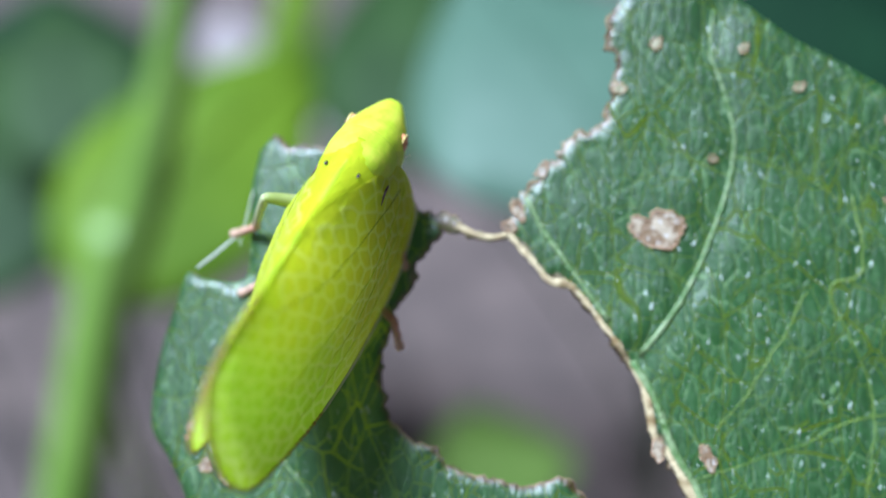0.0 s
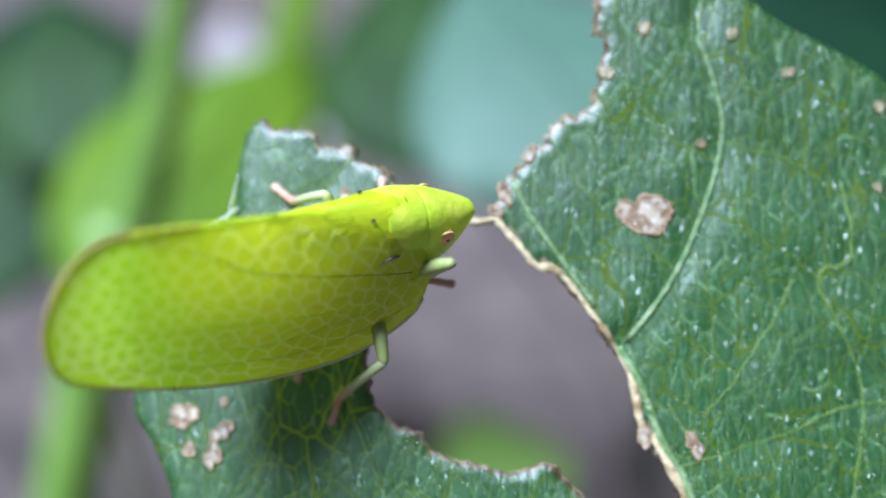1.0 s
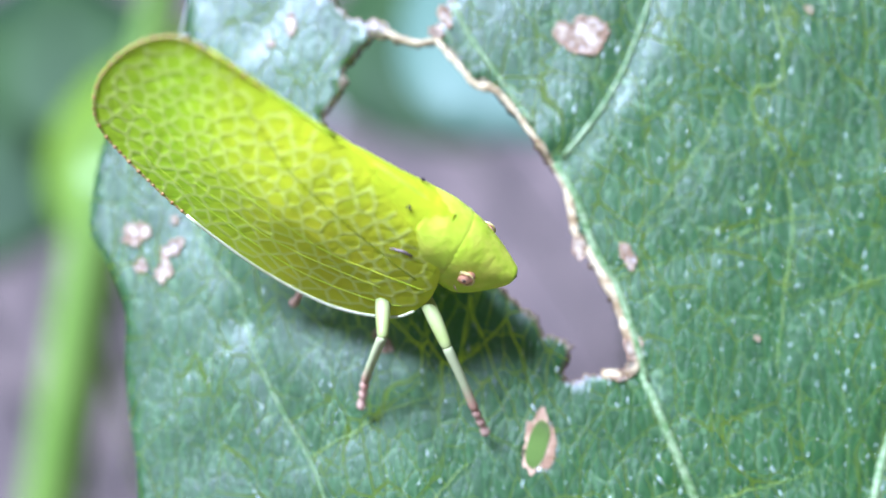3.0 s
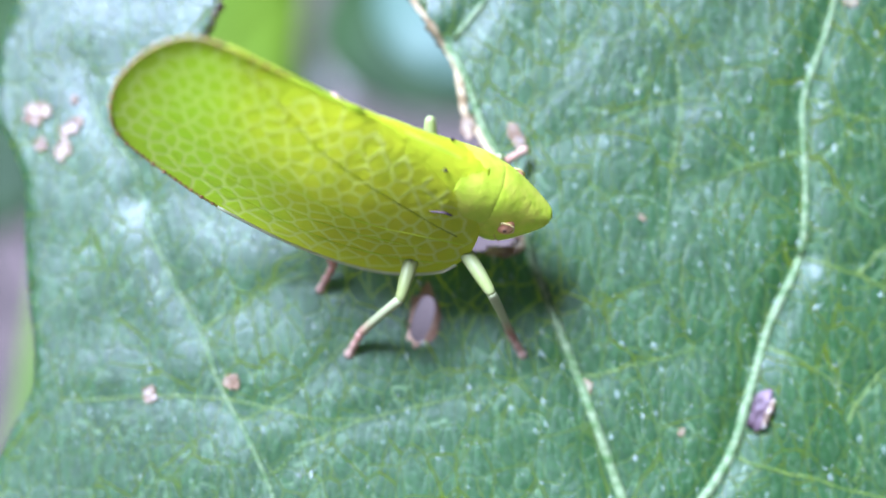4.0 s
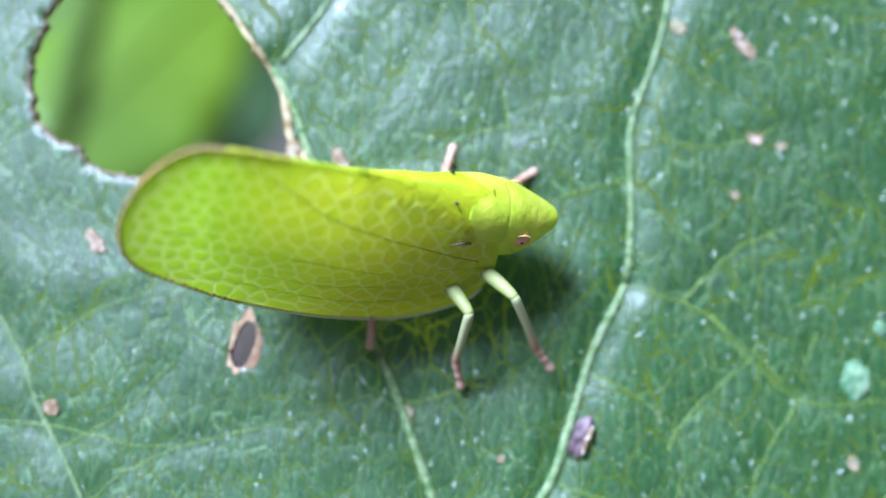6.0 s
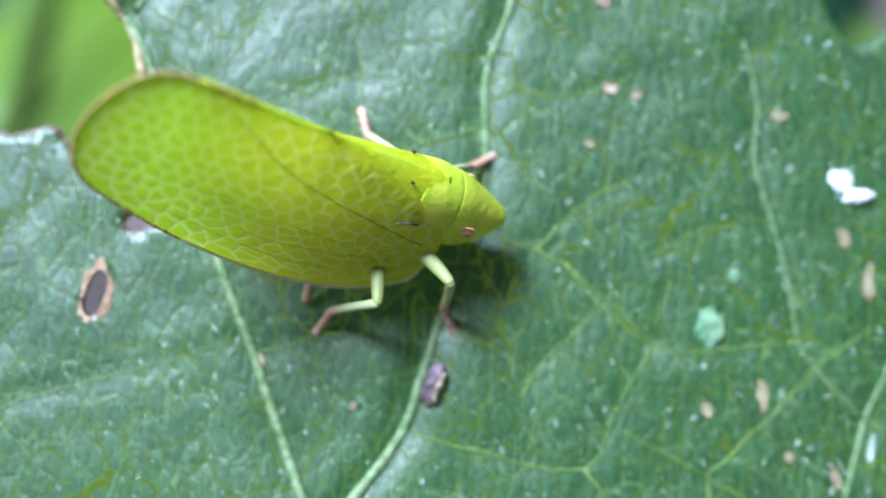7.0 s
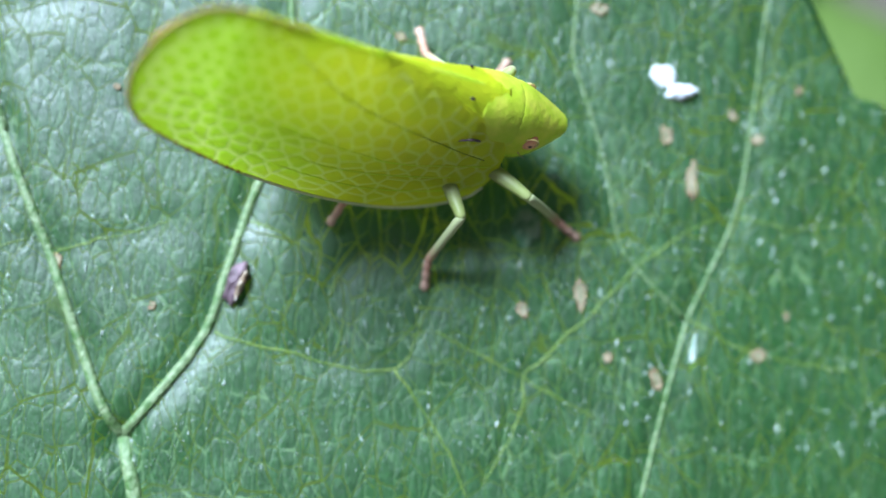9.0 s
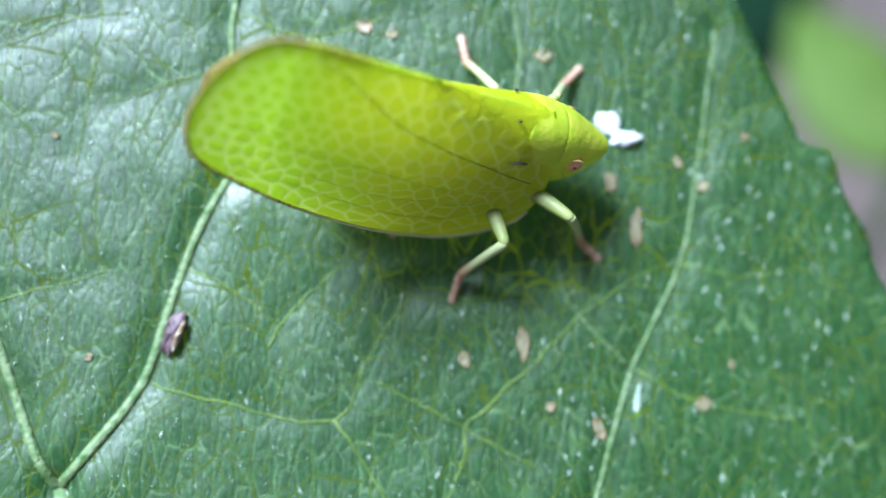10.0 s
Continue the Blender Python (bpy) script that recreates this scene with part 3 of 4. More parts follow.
for k, (u, v, rx, ry, turn) in enumerate([(4.86, -3.6, 0.13, 0.19, 10), (6.0, -5.75, 0.20, 0.26, 20), (5.72, -6.28, 0.24, 0.10, 5), (2.0, 1.5, 0.12, 0.26, 15), (1.78, 1.12, 0.16, 0.12, 0), (2.55, 2.35, 0.10, 0.20, -40)]):
    blemish(u, v, rx, ry, turn, k + 80)
ring = blob(0.33, 0.62, -0.2, 60) + (3.9, -7.76)
skin, fs = sheet(ring, [small_hole], 0.12)
mesh_object("scab", on_blade(skin, 0.02), fs, PAPER_RIM, leaf, "pale brown dead rim round a small hole")

# ---- loose bits that lie on the leaf ----
def lump(name, u, v, radii, material, label, category, seed, turn=0.0):
    verts, fs = ball((0, 0, 0), radii, 12, 20)
    out = []
    for x, y, z in verts:
        w = 1 + 0.42 * noise.noise(Vector((x * 1.7 / radii[0], y * 1.7 / radii[1], seed))) + 0.30 * noise.noise(Vector((x * 4.5 / radii[0], y * 4.5 / radii[1], seed)))
        out.append((x * w, y * w, z * w + radii[2] * 0.55))
    ob = mesh_object(name, out, fs, material)
    ob.matrix_world = LEAF @ Matrix.Translation(Vector(on_blade((u, v))[0]) * MM) @ pose(0, 0, 0, 0, 0, turn)
    return tagged(ob, label, category)


husk = lump("seed_husk", 11.16, -9.6, (0.22, 0.44, 0.16), HUSK, "small dark purple-brown husk stuck beside a leaf vein", "husk", 3, -22)
verts, fs = ball((0.13, -0.05, 0.22), (0.07, 0.36, 0.09), 8, 14)
verts = [(x + 0.05 * noise.noise(Vector((x * 7, y * 7, 2))), y, z + 0.05 * noise.noise(Vector((x * 9, y * 9, 6)))) for x, y, z in verts]
mesh_object("flake", verts, fs, PAPER, husk, "pale split edge of the husk")
lump("dropping", 20.72, -5.48, (0.36, 0.17, 0.10), WHITE, "small chalky white dropping on the leaf", "dropping", 5, 5)
lump("dropping", 20.35, -5.12, (0.30, 0.24, 0.04), DUST, "small chalky white dropping on the leaf", "dropping", 8, 30)
lump("shed_skin", 17.25, -8.42, (0.32, 0.42, 0.05), PALE_GREEN, "pale green dried film on the leaf", "shed skin", 12)
lump("shed_skin", 17.83, -7.3, (0.14, 0.14, 0.05), PALE_GREEN, "pale green dried film on the leaf", "shed skin", 15)
lump("dropping", 20.95, -11.2, (0.07, 0.36, 0.02), GRIT, "thin whitish smear along a leaf vein", "smear", 19, -8)

# spider silk over the notch of the torn lobe
silk = smooth_line([(-5.0, 0.32), (-4.6, 0.62), (-4.15, 0.98), (-3.75, 1.25)], 6)
web = mesh_object("silk_thread", *tube(on_blade(silk, 0.05), 0.018, 6), SILK)
web.matrix_world = LEAF
tagged(web, "whitish strand of spider silk across a leaf notch", "silk")
silk = smooth_line([(-3.75, 2.0), (-3.95, 1.2), (-4.05, 0.8)], 6)
web = mesh_object("silk_thread", *tube(on_blade(silk, 0.05), 0.010, 6), SILK)
web.matrix_world = LEAF
tagged(web, "whitish strand of spider silk across a leaf notch", "silk")

# glints painted as pale specks, along with grit, all over the blade
rng = np.random.default_rng(11)
specks = rng.uniform((-5, -13.5), (26, 5), (9000, 2))
along_ribs = np.concatenate([line[rng.integers(0, len(line), 60)] + rng.normal(0, 0.10, (60, 2)) for line in RIB_LINES])
specks = np.r_[specks, along_ribs]
specks = specks[inside(specks, margin) & ~inside(specks, gap) & ~inside(specks, small_hole)]
verts, fs = [], []
for (x, y, z), s in zip(on_blade(specks, 0.01), rng.uniform(0.008, 0.018, len(specks)) * rng.choice([0.6, 0.8, 1.0, 2.2], len(specks), p=[0.4, 0.3, 0.22, 0.08])):
    a, n = rng.normal(0, 0.35), len(verts)
    for k, reach in enumerate((0.75, rng.uniform(1.2, 4.0), 0.75, rng.uniform(1.2, 4.0))):
        q = a + k * math.pi / 2
        verts.append((x + s * math.cos(q) * reach, y + s * math.sin(q) * reach, z))
    verts.append((x, y, z + s * 0.7))
    fs += [(n + k, n + (k + 1) % 4, n + 4) for k in range(4)]
grit = mesh_object("grit", verts, fs, GRIT, None, "", False)
grit.matrix_world = LEAF
tagged(grit, "fine pale grit, dust and painted glints scattered on the leaf", "grit", kind="stuff")


# ---- the planthopper ----
# Built in millimetres along its own axis (x ahead, y left, z up); the axis dips 18 degrees towards the head.
BUG_SIZE = 0.98
DIP = Matrix.Rotation(radians(18), 4, "Y") @ Matrix.Scale(BUG_SIZE, 4)

hopper = new("planthopper")
tagged(hopper, "bright yellow-green planthopper with leaf-shaped folded wings, walking on the leaf", "insect")


def bug_part(name, verts, faces, material, parent=None, label="", smooth=True):
    out = [tuple(DIP @ Vector(v)) for v in verts]
    return mesh_object(name, out, faces, material, parent or hopper, label, smooth)


bug_part("abdomen", *loft(fine_sections([(-3.0, 0.08, 1.5, 2.0), (-2.0, 0.24, 1.1, 2.2), (-0.6, 0.38, 0.8, 2.4), (0.4, 0.42, 0.8, 2.5), (0.9, 0.44, 0.9, 2.5)])), BODY_GREEN)
bug_part("thorax", *loft(fine_sections([(0.5, 0.45, 0.95, 2.6), (1.2, 0.54, 0.95, 2.8), (1.8, 0.60, 1.25, 3.0), (2.15, 0.52, 1.6, 2.9)])), BODY_GREEN)
shield = bug_part("scutellum", *loft(fine_sections([(-0.95, 0.05, 3.45, 3.74), (-0.3, 0.22, 2.9, 3.66), (0.5, 0.45, 2.5, 3.56), (1.2, 0.67, 2.0, 3.46), (1.75, 0.70, 1.9, 3.38)]), 28, 1.9), WING, None, "yellow-green shield with two dark dots")
for side in (1, -1):
    bug_part("dark_dot", *ball((0.87, 0.34 * side, 3.43), (0.055, 0.038, 0.02), 6, 10), BLACK, shield)
collar = bug_part("pronotum", *loft(fine_sections([(1.2, 0.64, 2.0, 3.43), (1.6, 0.71, 1.85, 3.40), (1.9, 0.715, 1.75, 3.345), (2.10, 0.702, 1.70, 3.29), (2.22, 0.655, 1.75, 3.20)]), 28, 2.2), HEAD_GREEN)
head = bug_part("head", *loft(fine_sections([(1.90, 0.60, 1.70, 3.20), (2.08, 0.685, 1.62, 3.28), (2.34, 0.69, 1.52, 3.215), (2.6, 0.65, 1.46, 3.11), (2.85, 0.57, 1.58, 3.00), (3.1, 0.44, 1.88, 2.89), (3.32, 0.30, 2.18, 2.79), (3.45, 0.19, 2.41, 2.72), (3.5, 0.05, 2.53, 2.66)], 6), 32, 2.4), HEAD_GREEN, None, "pointed yellow-green cone-shaped head")
bug_part("head_tip", *ball((3.46, 0, 2.61), (0.07, 0.06, 0.06), 6, 10), LEG_TAN, head)
for side in (1, -1):
    bug_part("eye", *ball((2.55, 0.50 * side, 2.60), (0.21, 0.20, 0.24), 12, 18), EYE_PINK, head, "pinkish orange compound eye with a dark point")
    socket_line = [(2.55 + 0.20 * math.cos(a), 0.620 * side, 2.60 + 0.23 * math.sin(a)) for a in np.linspace(0, 2 * math.pi, 25)]
    bug_part("eye_ring", *tube(socket_line, 0.020, 8, 1.0, (0, 1, 0)), EYE_RIM, head, "pale ring round the eye")
    bug_part("eye_spot", *ball((2.56, 0.685 * side, 2.64), (0.045, 0.025, 0.042), 6, 10), BLACK, head)
    bug_part("antenna", *ball((2.46, 0.60 * side, 2.30), (0.07, 0.06, 0.08), 8, 12), HEAD_GREEN, head)
    bug_part("bristle", *tube([(2.45, 0.64 * side, 2.32), (2.55, 0.72 * side, 2.26), (2.66, 0.76 * side, 2.24)], [0.012, 0.008, 0.004], 6), LEG_TAN, head)
bug_part("keel", *tube(smooth_line([(-0.95, 0, 3.66), (-0.3, 0, 3.585), (0.5, 0, 3.49), (1.2, 0, 3.39), (1.75, 0, 3.33)], 4), 0.085 * np.sin(np.linspace(0.02, math.pi - 0.02, 17)) ** 0.7, 10), WING_VEIN, shield, "pale yellow ridge along the back")
bug_part("beak", *tube([(2.3, 0, 1.9), (2.0, 0, 1.35), (1.7, 0, 1.05)], [0.16, 0.10, 0.04], 8), BODY_GREEN, head)

WING_RING = [
    (2.0, 2.62), (1.2, 3.14), (0.3, 3.44), (-0.6, 3.66), (-0.95, 3.75), (-2.4, 3.95), (-3.75, 4.1), (-4.4, 3.82), (-4.87, 3.15), (-5.08, 2.3),
    (-4.78, 1.5), (-3.6, 0.95), (-2.4, 0.52), (-0.8, 0.10), (0.5, 0.12), (1.3, 0.42), (1.85, 0.85), (2.22, 1.45), (2.25, 2.0),
]
TOP_X = [-5.2, -3.75, -2.4, -0.95, -0.6, 0.3, 1.2, 2.0, 2.4]
TOP_Z = [4.1, 4.1, 3.95, 3.75, 3.66, 3.44, 3.14, 2.62, 2.4]
TOP_Y = [0.02, 0.03, 0.03, 0.04, 0.06, 0.29, 0.56, 0.71, 0.70]


def wing_y(x, z):
    top = np.interp(x, TOP_X, TOP_Y)
    s = np.clip((np.interp(x, TOP_X, TOP_Z) - z) / 3.6, 0, 1.2)
    folded = np.where(s < 0.42, 1.55 * s, 0.651 + 0.56 * (s - 0.42))
    front = np.clip((x + 3.6) / 2.6, 0, 1)
    crest = 0.16 * np.clip((x + 4.2) / 3.0, 0, 1) * np.clip((1.2 - x) / 1.5, 0, 1) * (1 - np.exp(-s / 0.06)) * np.clip((1.0 - s) / 0.7, 0, 1)
    return top + (1.42 - 0.85 * top) * (front * folded + (1 - front) * s + crest)


def wing_points(xz, side, out=0.0):
    """Points on a wing. The left one lies closer in and a little lower, under the ridge of the right one."""
    outs = np.broadcast_to(np.array(out, float), (len(xz),))
    if side < 0:
        return [(x, -float(y) - o, z) for (x, z), y, o in zip(xz, wing_y(np.array(xz)[:, 0], np.array(xz)[:, 1]), outs)]
    made = []
    for (x, z), o in zip(xz, outs):
        rear = min(max(-x / 3, 0), 1)
        y = wing_y(x, z) * (0.2 + 0.7 * min(max((x + 4.5) / 5.0, 0), 1)) + o
        made.append((x if x > -3 else -3 + (x + 3) * 0.85, y, z - 0.14 * rear))
    return made


wing_ring = smooth_line(WING_RING, 5, True)
wing_xz, wing_faces = sheet(wing_ring[::-1], [], 0.045)
WING_VEINS = [
    [(2.1, 1.95), (0.9, 1.90), (-0.15, 1.85), (-1.1, 2.0), (-2.4, 2.05), (-4.4, 2.3)],
    [(1.9, 1.35), (0.9, 0.95), (-0.4, 0.75), (-2.0, 1.0), (-3.9, 1.45)],
    [(1.3, 1.62), (0.2, 1.40), (-1.2, 1.30), (-2.8, 1.52)],
]


def net_lines(ring):
    """The borders between uneven cells that fill the wing, small at its rear and longer towards the shoulder."""
    from mathutils.geometry import delaunay_2d_cdt

    rng = np.random.default_rng(5)
    seeds = []
    for row, z in enumerate(np.arange(0.0, 4.3, 0.26)):
        x = -5.3 + 0.15 * (row % 2)
        while x < 2.4:
            wide = 0.31 + 0.024 * (x + 5) + (0.14 if z < 1.4 else 0)
            seeds.append(Vector((x + rng.uniform(-0.3, 0.3) * wide, z + rng.uniform(-0.085, 0.085))))
            x += wide
    vs, _, fs, *_ = delaunay_2d_cdt(seeds, [], [], 0, 1e-7)
    centres, sides = [], {}
    for f in fs:
        (ax, ay), (bx, by), (cx, cy) = (vs[i] for i in f[:3])
        d = 2 * (ax * (by - cy) + bx * (cy - ay) + cx * (ay - by)) or 1e-9
        a, b, c = ax * ax + ay * ay, bx * bx + by * by, cx * cx + cy * cy
        centres.append(((a * (by - cy) + b * (cy - ay) + c * (ay - by)) / d, (a * (cx - bx) + b * (ax - cx) + c * (bx - ax)) / d))
        for i, j in zip(f, (*f[1:], f[0])):
            sides.setdefault(frozenset((i, j)), []).append(len(centres) - 1)
    centres = np.array(centres)
    good = inside(centres, ring) & (off_line(centres, np.r_[ring, ring[:1]]) > 0.05)
    pairs = [p for p in sides.values() if len(p) == 2 and good[p[0]] and good[p[1]]]
    return [centres[list(p)] for p in pairs if 0.02 < math.dist(*centres[list(p)]) < 0.9]


# how close each point of the wing lies to a vein of the net, 1 on the vein itself
off_net = np.full(len(wing_xz), 9.0)
for line in net_lines(wing_ring):
    near = np.abs(wing_xz - line.mean(0)).max(1) < 0.6
    off_net[near] = np.minimum(off_net[near], off_line(wing_xz[near], line))
NET = np.clip(1.25 - off_net / 0.036, 0, 1)


def bead_mesh(line):
    """Small beads in a row along a line."""
    verts, faces = [], []
    p = np.array(line)
    run = np.r_[0, np.cumsum(np.linalg.norm(np.diff(p, axis=0), axis=1))]
    for k, s in enumerate(np.arange(0.05, run[-1], 0.125)):
        c = [np.interp(s, run, p[:, i]) for i in range(3)]
        r = 0.038 * (1 + 0.25 * math.sin(k * 2.7))
        v, f = ball(c, (r, r, r), 5, 8)
        faces += [tuple(i + len(verts) for i in q) for q in f]
        verts += v
    return verts, faces


for side in (-1, 1):
    faces2 = wing_faces if side < 0 else [tuple(reversed(f)) for f in wing_faces]
    wing = bug_part("forewing", wing_points(wing_xz, side, 0.010 * NET), faces2, WING, None, "leaf-shaped green forewing with a net of pale veins")
    veins = wing.data.attributes.new("net", "FLOAT", "POINT")
    veins.data.foreach_set("value", NET.astype(np.float32))
    for line in WING_VEINS:
        p = smooth_line(line, 5)
        bug_part("wing_vein", *tube(wing_points(p, side, 0.006), np.linspace(0.024, 0.012, len(p)), 6, 0.5, (0, 1, 0)), WING_VEIN, wing)
    fold = smooth_line([(1.8, 2.12), (0.6, 2.45), (-0.5, 2.77), (-1.6, 3.12), (-2.6, 3.62), (-3.3, 3.88)], 6)
    bug_part("wing_fold", *tube(wing_points(fold, side, 0.006), np.linspace(0.020, 0.010, len(fold)), 6, 0.4, (0, 1, 0)), FOLD, wing, "dark crease of the folded wing")
    n = 5
    rear = wing_ring[5 * n : 12 * n]
    hind = wing_points(smooth_line(rear, 4), side)
    margin_part = bug_part("rear_margin", *tube(hind, 0.026, 6, 1.0, (0, 1, 0)), EDGE_SKIN, wing, "straw-coloured hind margin of the wing")
    bug_part("beading", *bead_mesh(hind), EDGE, margin_part, "row of brown beads")
    low = wing_ring[12 * n - 1 : 17 * n]
    bug_part("front_margin", *tube(wing_points(low, side), 0.038, 6, 1.0, (0, 1, 0)), CREAM, wing, "cream-coloured front margin of the wing")
    ridge = wing_ring[4 * n : 6 * n]
    bug_part("inner_margin", *tube(wing_points(ridge, side, -0.01), 0.045, 6, 1.0, (0, 1, 0)), WING_VEIN, wing)
    bug_part("shoulder_mark", *tube(wing_points([(1.45, 2.62), (1.25, 2.64), (1.0, 2.56)], side, 0.015), [0.020, 0.030, 0.008], 6, 1.0, (0, 1, 0)), HUSK, wing)


def leg_material():
    t = Tree("leg_shaded")
    sep = t.tree.nodes.new("ShaderNodeSeparateXYZ")
    t.put(sep.inputs[0], t.pos)
    along = t.ramp(t.math("ADD", sep.outputs[0], t.math("MULTIPLY", t.noise(3.0), 0.3)), 1.0, 1.75)
    return t.done(t.mix(along, (0.50, 0.55, 0.27), (0.56, 0.30, 0.20)), 0.4, 0.15)


LEG_SHADED = leg_material()
HIPS = {"fore": (1.95, 0.55, 1.40), "mid": (1.35, 0.62, 1.0), "hind": (0.2, 0.30, 0.80)}
LENGTHS = {"fore": (1.45, 1.60, 0.75), "mid": (1.40, 1.55, 0.75), "hind": (1.30, 1.90, 0.80)}
legs = {}
for key, (a, b, c) in LENGTHS.items():
    for side in (-1, 1):
        ends = np.r_[0, 0.015, 0.04, np.linspace(0.1, 0.9, 9), 0.96, 0.985, 1]
        blunt = np.r_[0.3, 0.7, 0.92, np.ones(9), 0.92, 0.7, 0.3]
        femur = mesh_object("femur", *tube([(a * s * 1.04, 0, 0.06 * math.sin(math.pi * s)) for s in ends], (0.115 + 0.045 * np.sin(math.pi * ends) - 0.015 * ends) * blunt, 12), LEG_PALE, hopper)
        tibia = mesh_object("tibia", *tube([(b * s * 1.05 - 0.05, 0, 0.03 * math.sin(math.pi * s)) for s in ends], (0.105 - 0.028 * ends + 0.028 * ends**6) * blunt, 12), LEG_SHADED, hopper)
        line = np.linspace(0, c, 13)
        swell = 0.07 + 0.025 * np.abs(np.sin(line / c * math.pi * 3)) + 0.02 * (line > 0.9 * c)
        tarsus = mesh_object("tarsus", *tube([(s, 0, 0) for s in line], swell, 8), LEG_TAN, hopper)
        legs[key, side] = (femur, tibia, tarsus)

# seconds, place on the leaf (x, y, z in millimetres), heading, roll, pitch
BODY = [
    (0, -2.20, -0.21, -0.20, 65.5, -6.7, 10.9),
    (0.2, -2.26, -0.42, -0.05, 58.2, -12.6, 10.9),
    (0.5, -2.69, -0.53, 0.24, 44.9, -19.9, 10.7),
    (0.8, -2.69, -0.81, 0.28, 33.3, -26.5, 8.6),
    (1, -2.39, -0.97, 0.10, 22.6, -23.9, 9.3),
    (1.5, -2.31, -0.94, 0.36, -5.1, -29.2, 2.1),
    (2, -2.18, -1.33, 0.29, -21.2, -29.5, -5.1),
    (2.5, -1.09, -2.75, 0.40, -22.8, -28.2, -5.1),
    (2.7, -1.16, -2.89, 0.38, -22.9, -28.4, -7.1),
    (3.8, 1.40, -4.77, 0.54, -15.7, -26.1, -0.8),
    (4, 2.40, -5.29, 0.70, -12.1, -23.6, -0.1),
    (4.5, 3.67, -5.62, 0.64, -0.6, -24.3, 1.9),
    (5, 4.58, -5.88, 0.58, 9.9, -23.9, 5.5),
    (5.2, 4.65, -5.91, 0.52, 10.0, -25.0, 6.5),
    (6.3, 7.06, -5.87, 0.57, 2.5, -24.2, 3.9),
    (6.5, 7.74, -5.95, 0.62, -2.0, -25.0, 3.3),
    (7, 8.35, -6.19, 0.53, -6.3, -25.6, 8.5),
    (7.5, 10.17, -6.63, 0.40, -8.4, -26.1, 5.3),
    (8, 11.30, -6.72, 0.46, -9.2, -22.2, 5.9),
    (8.5, 13.36, -6.90, 0.34, -5.2, -19.9, 4.1),
    (9, 13.74, -6.73, 0.36, -1.7, -19.7, 6.1),
    (9.5, 14.90, -6.36, 0.22, 0.8, -18.9, 6.5),
    (10, 15.87, -6.34, 0.14, 0.8, -22.7, 7.0),
]
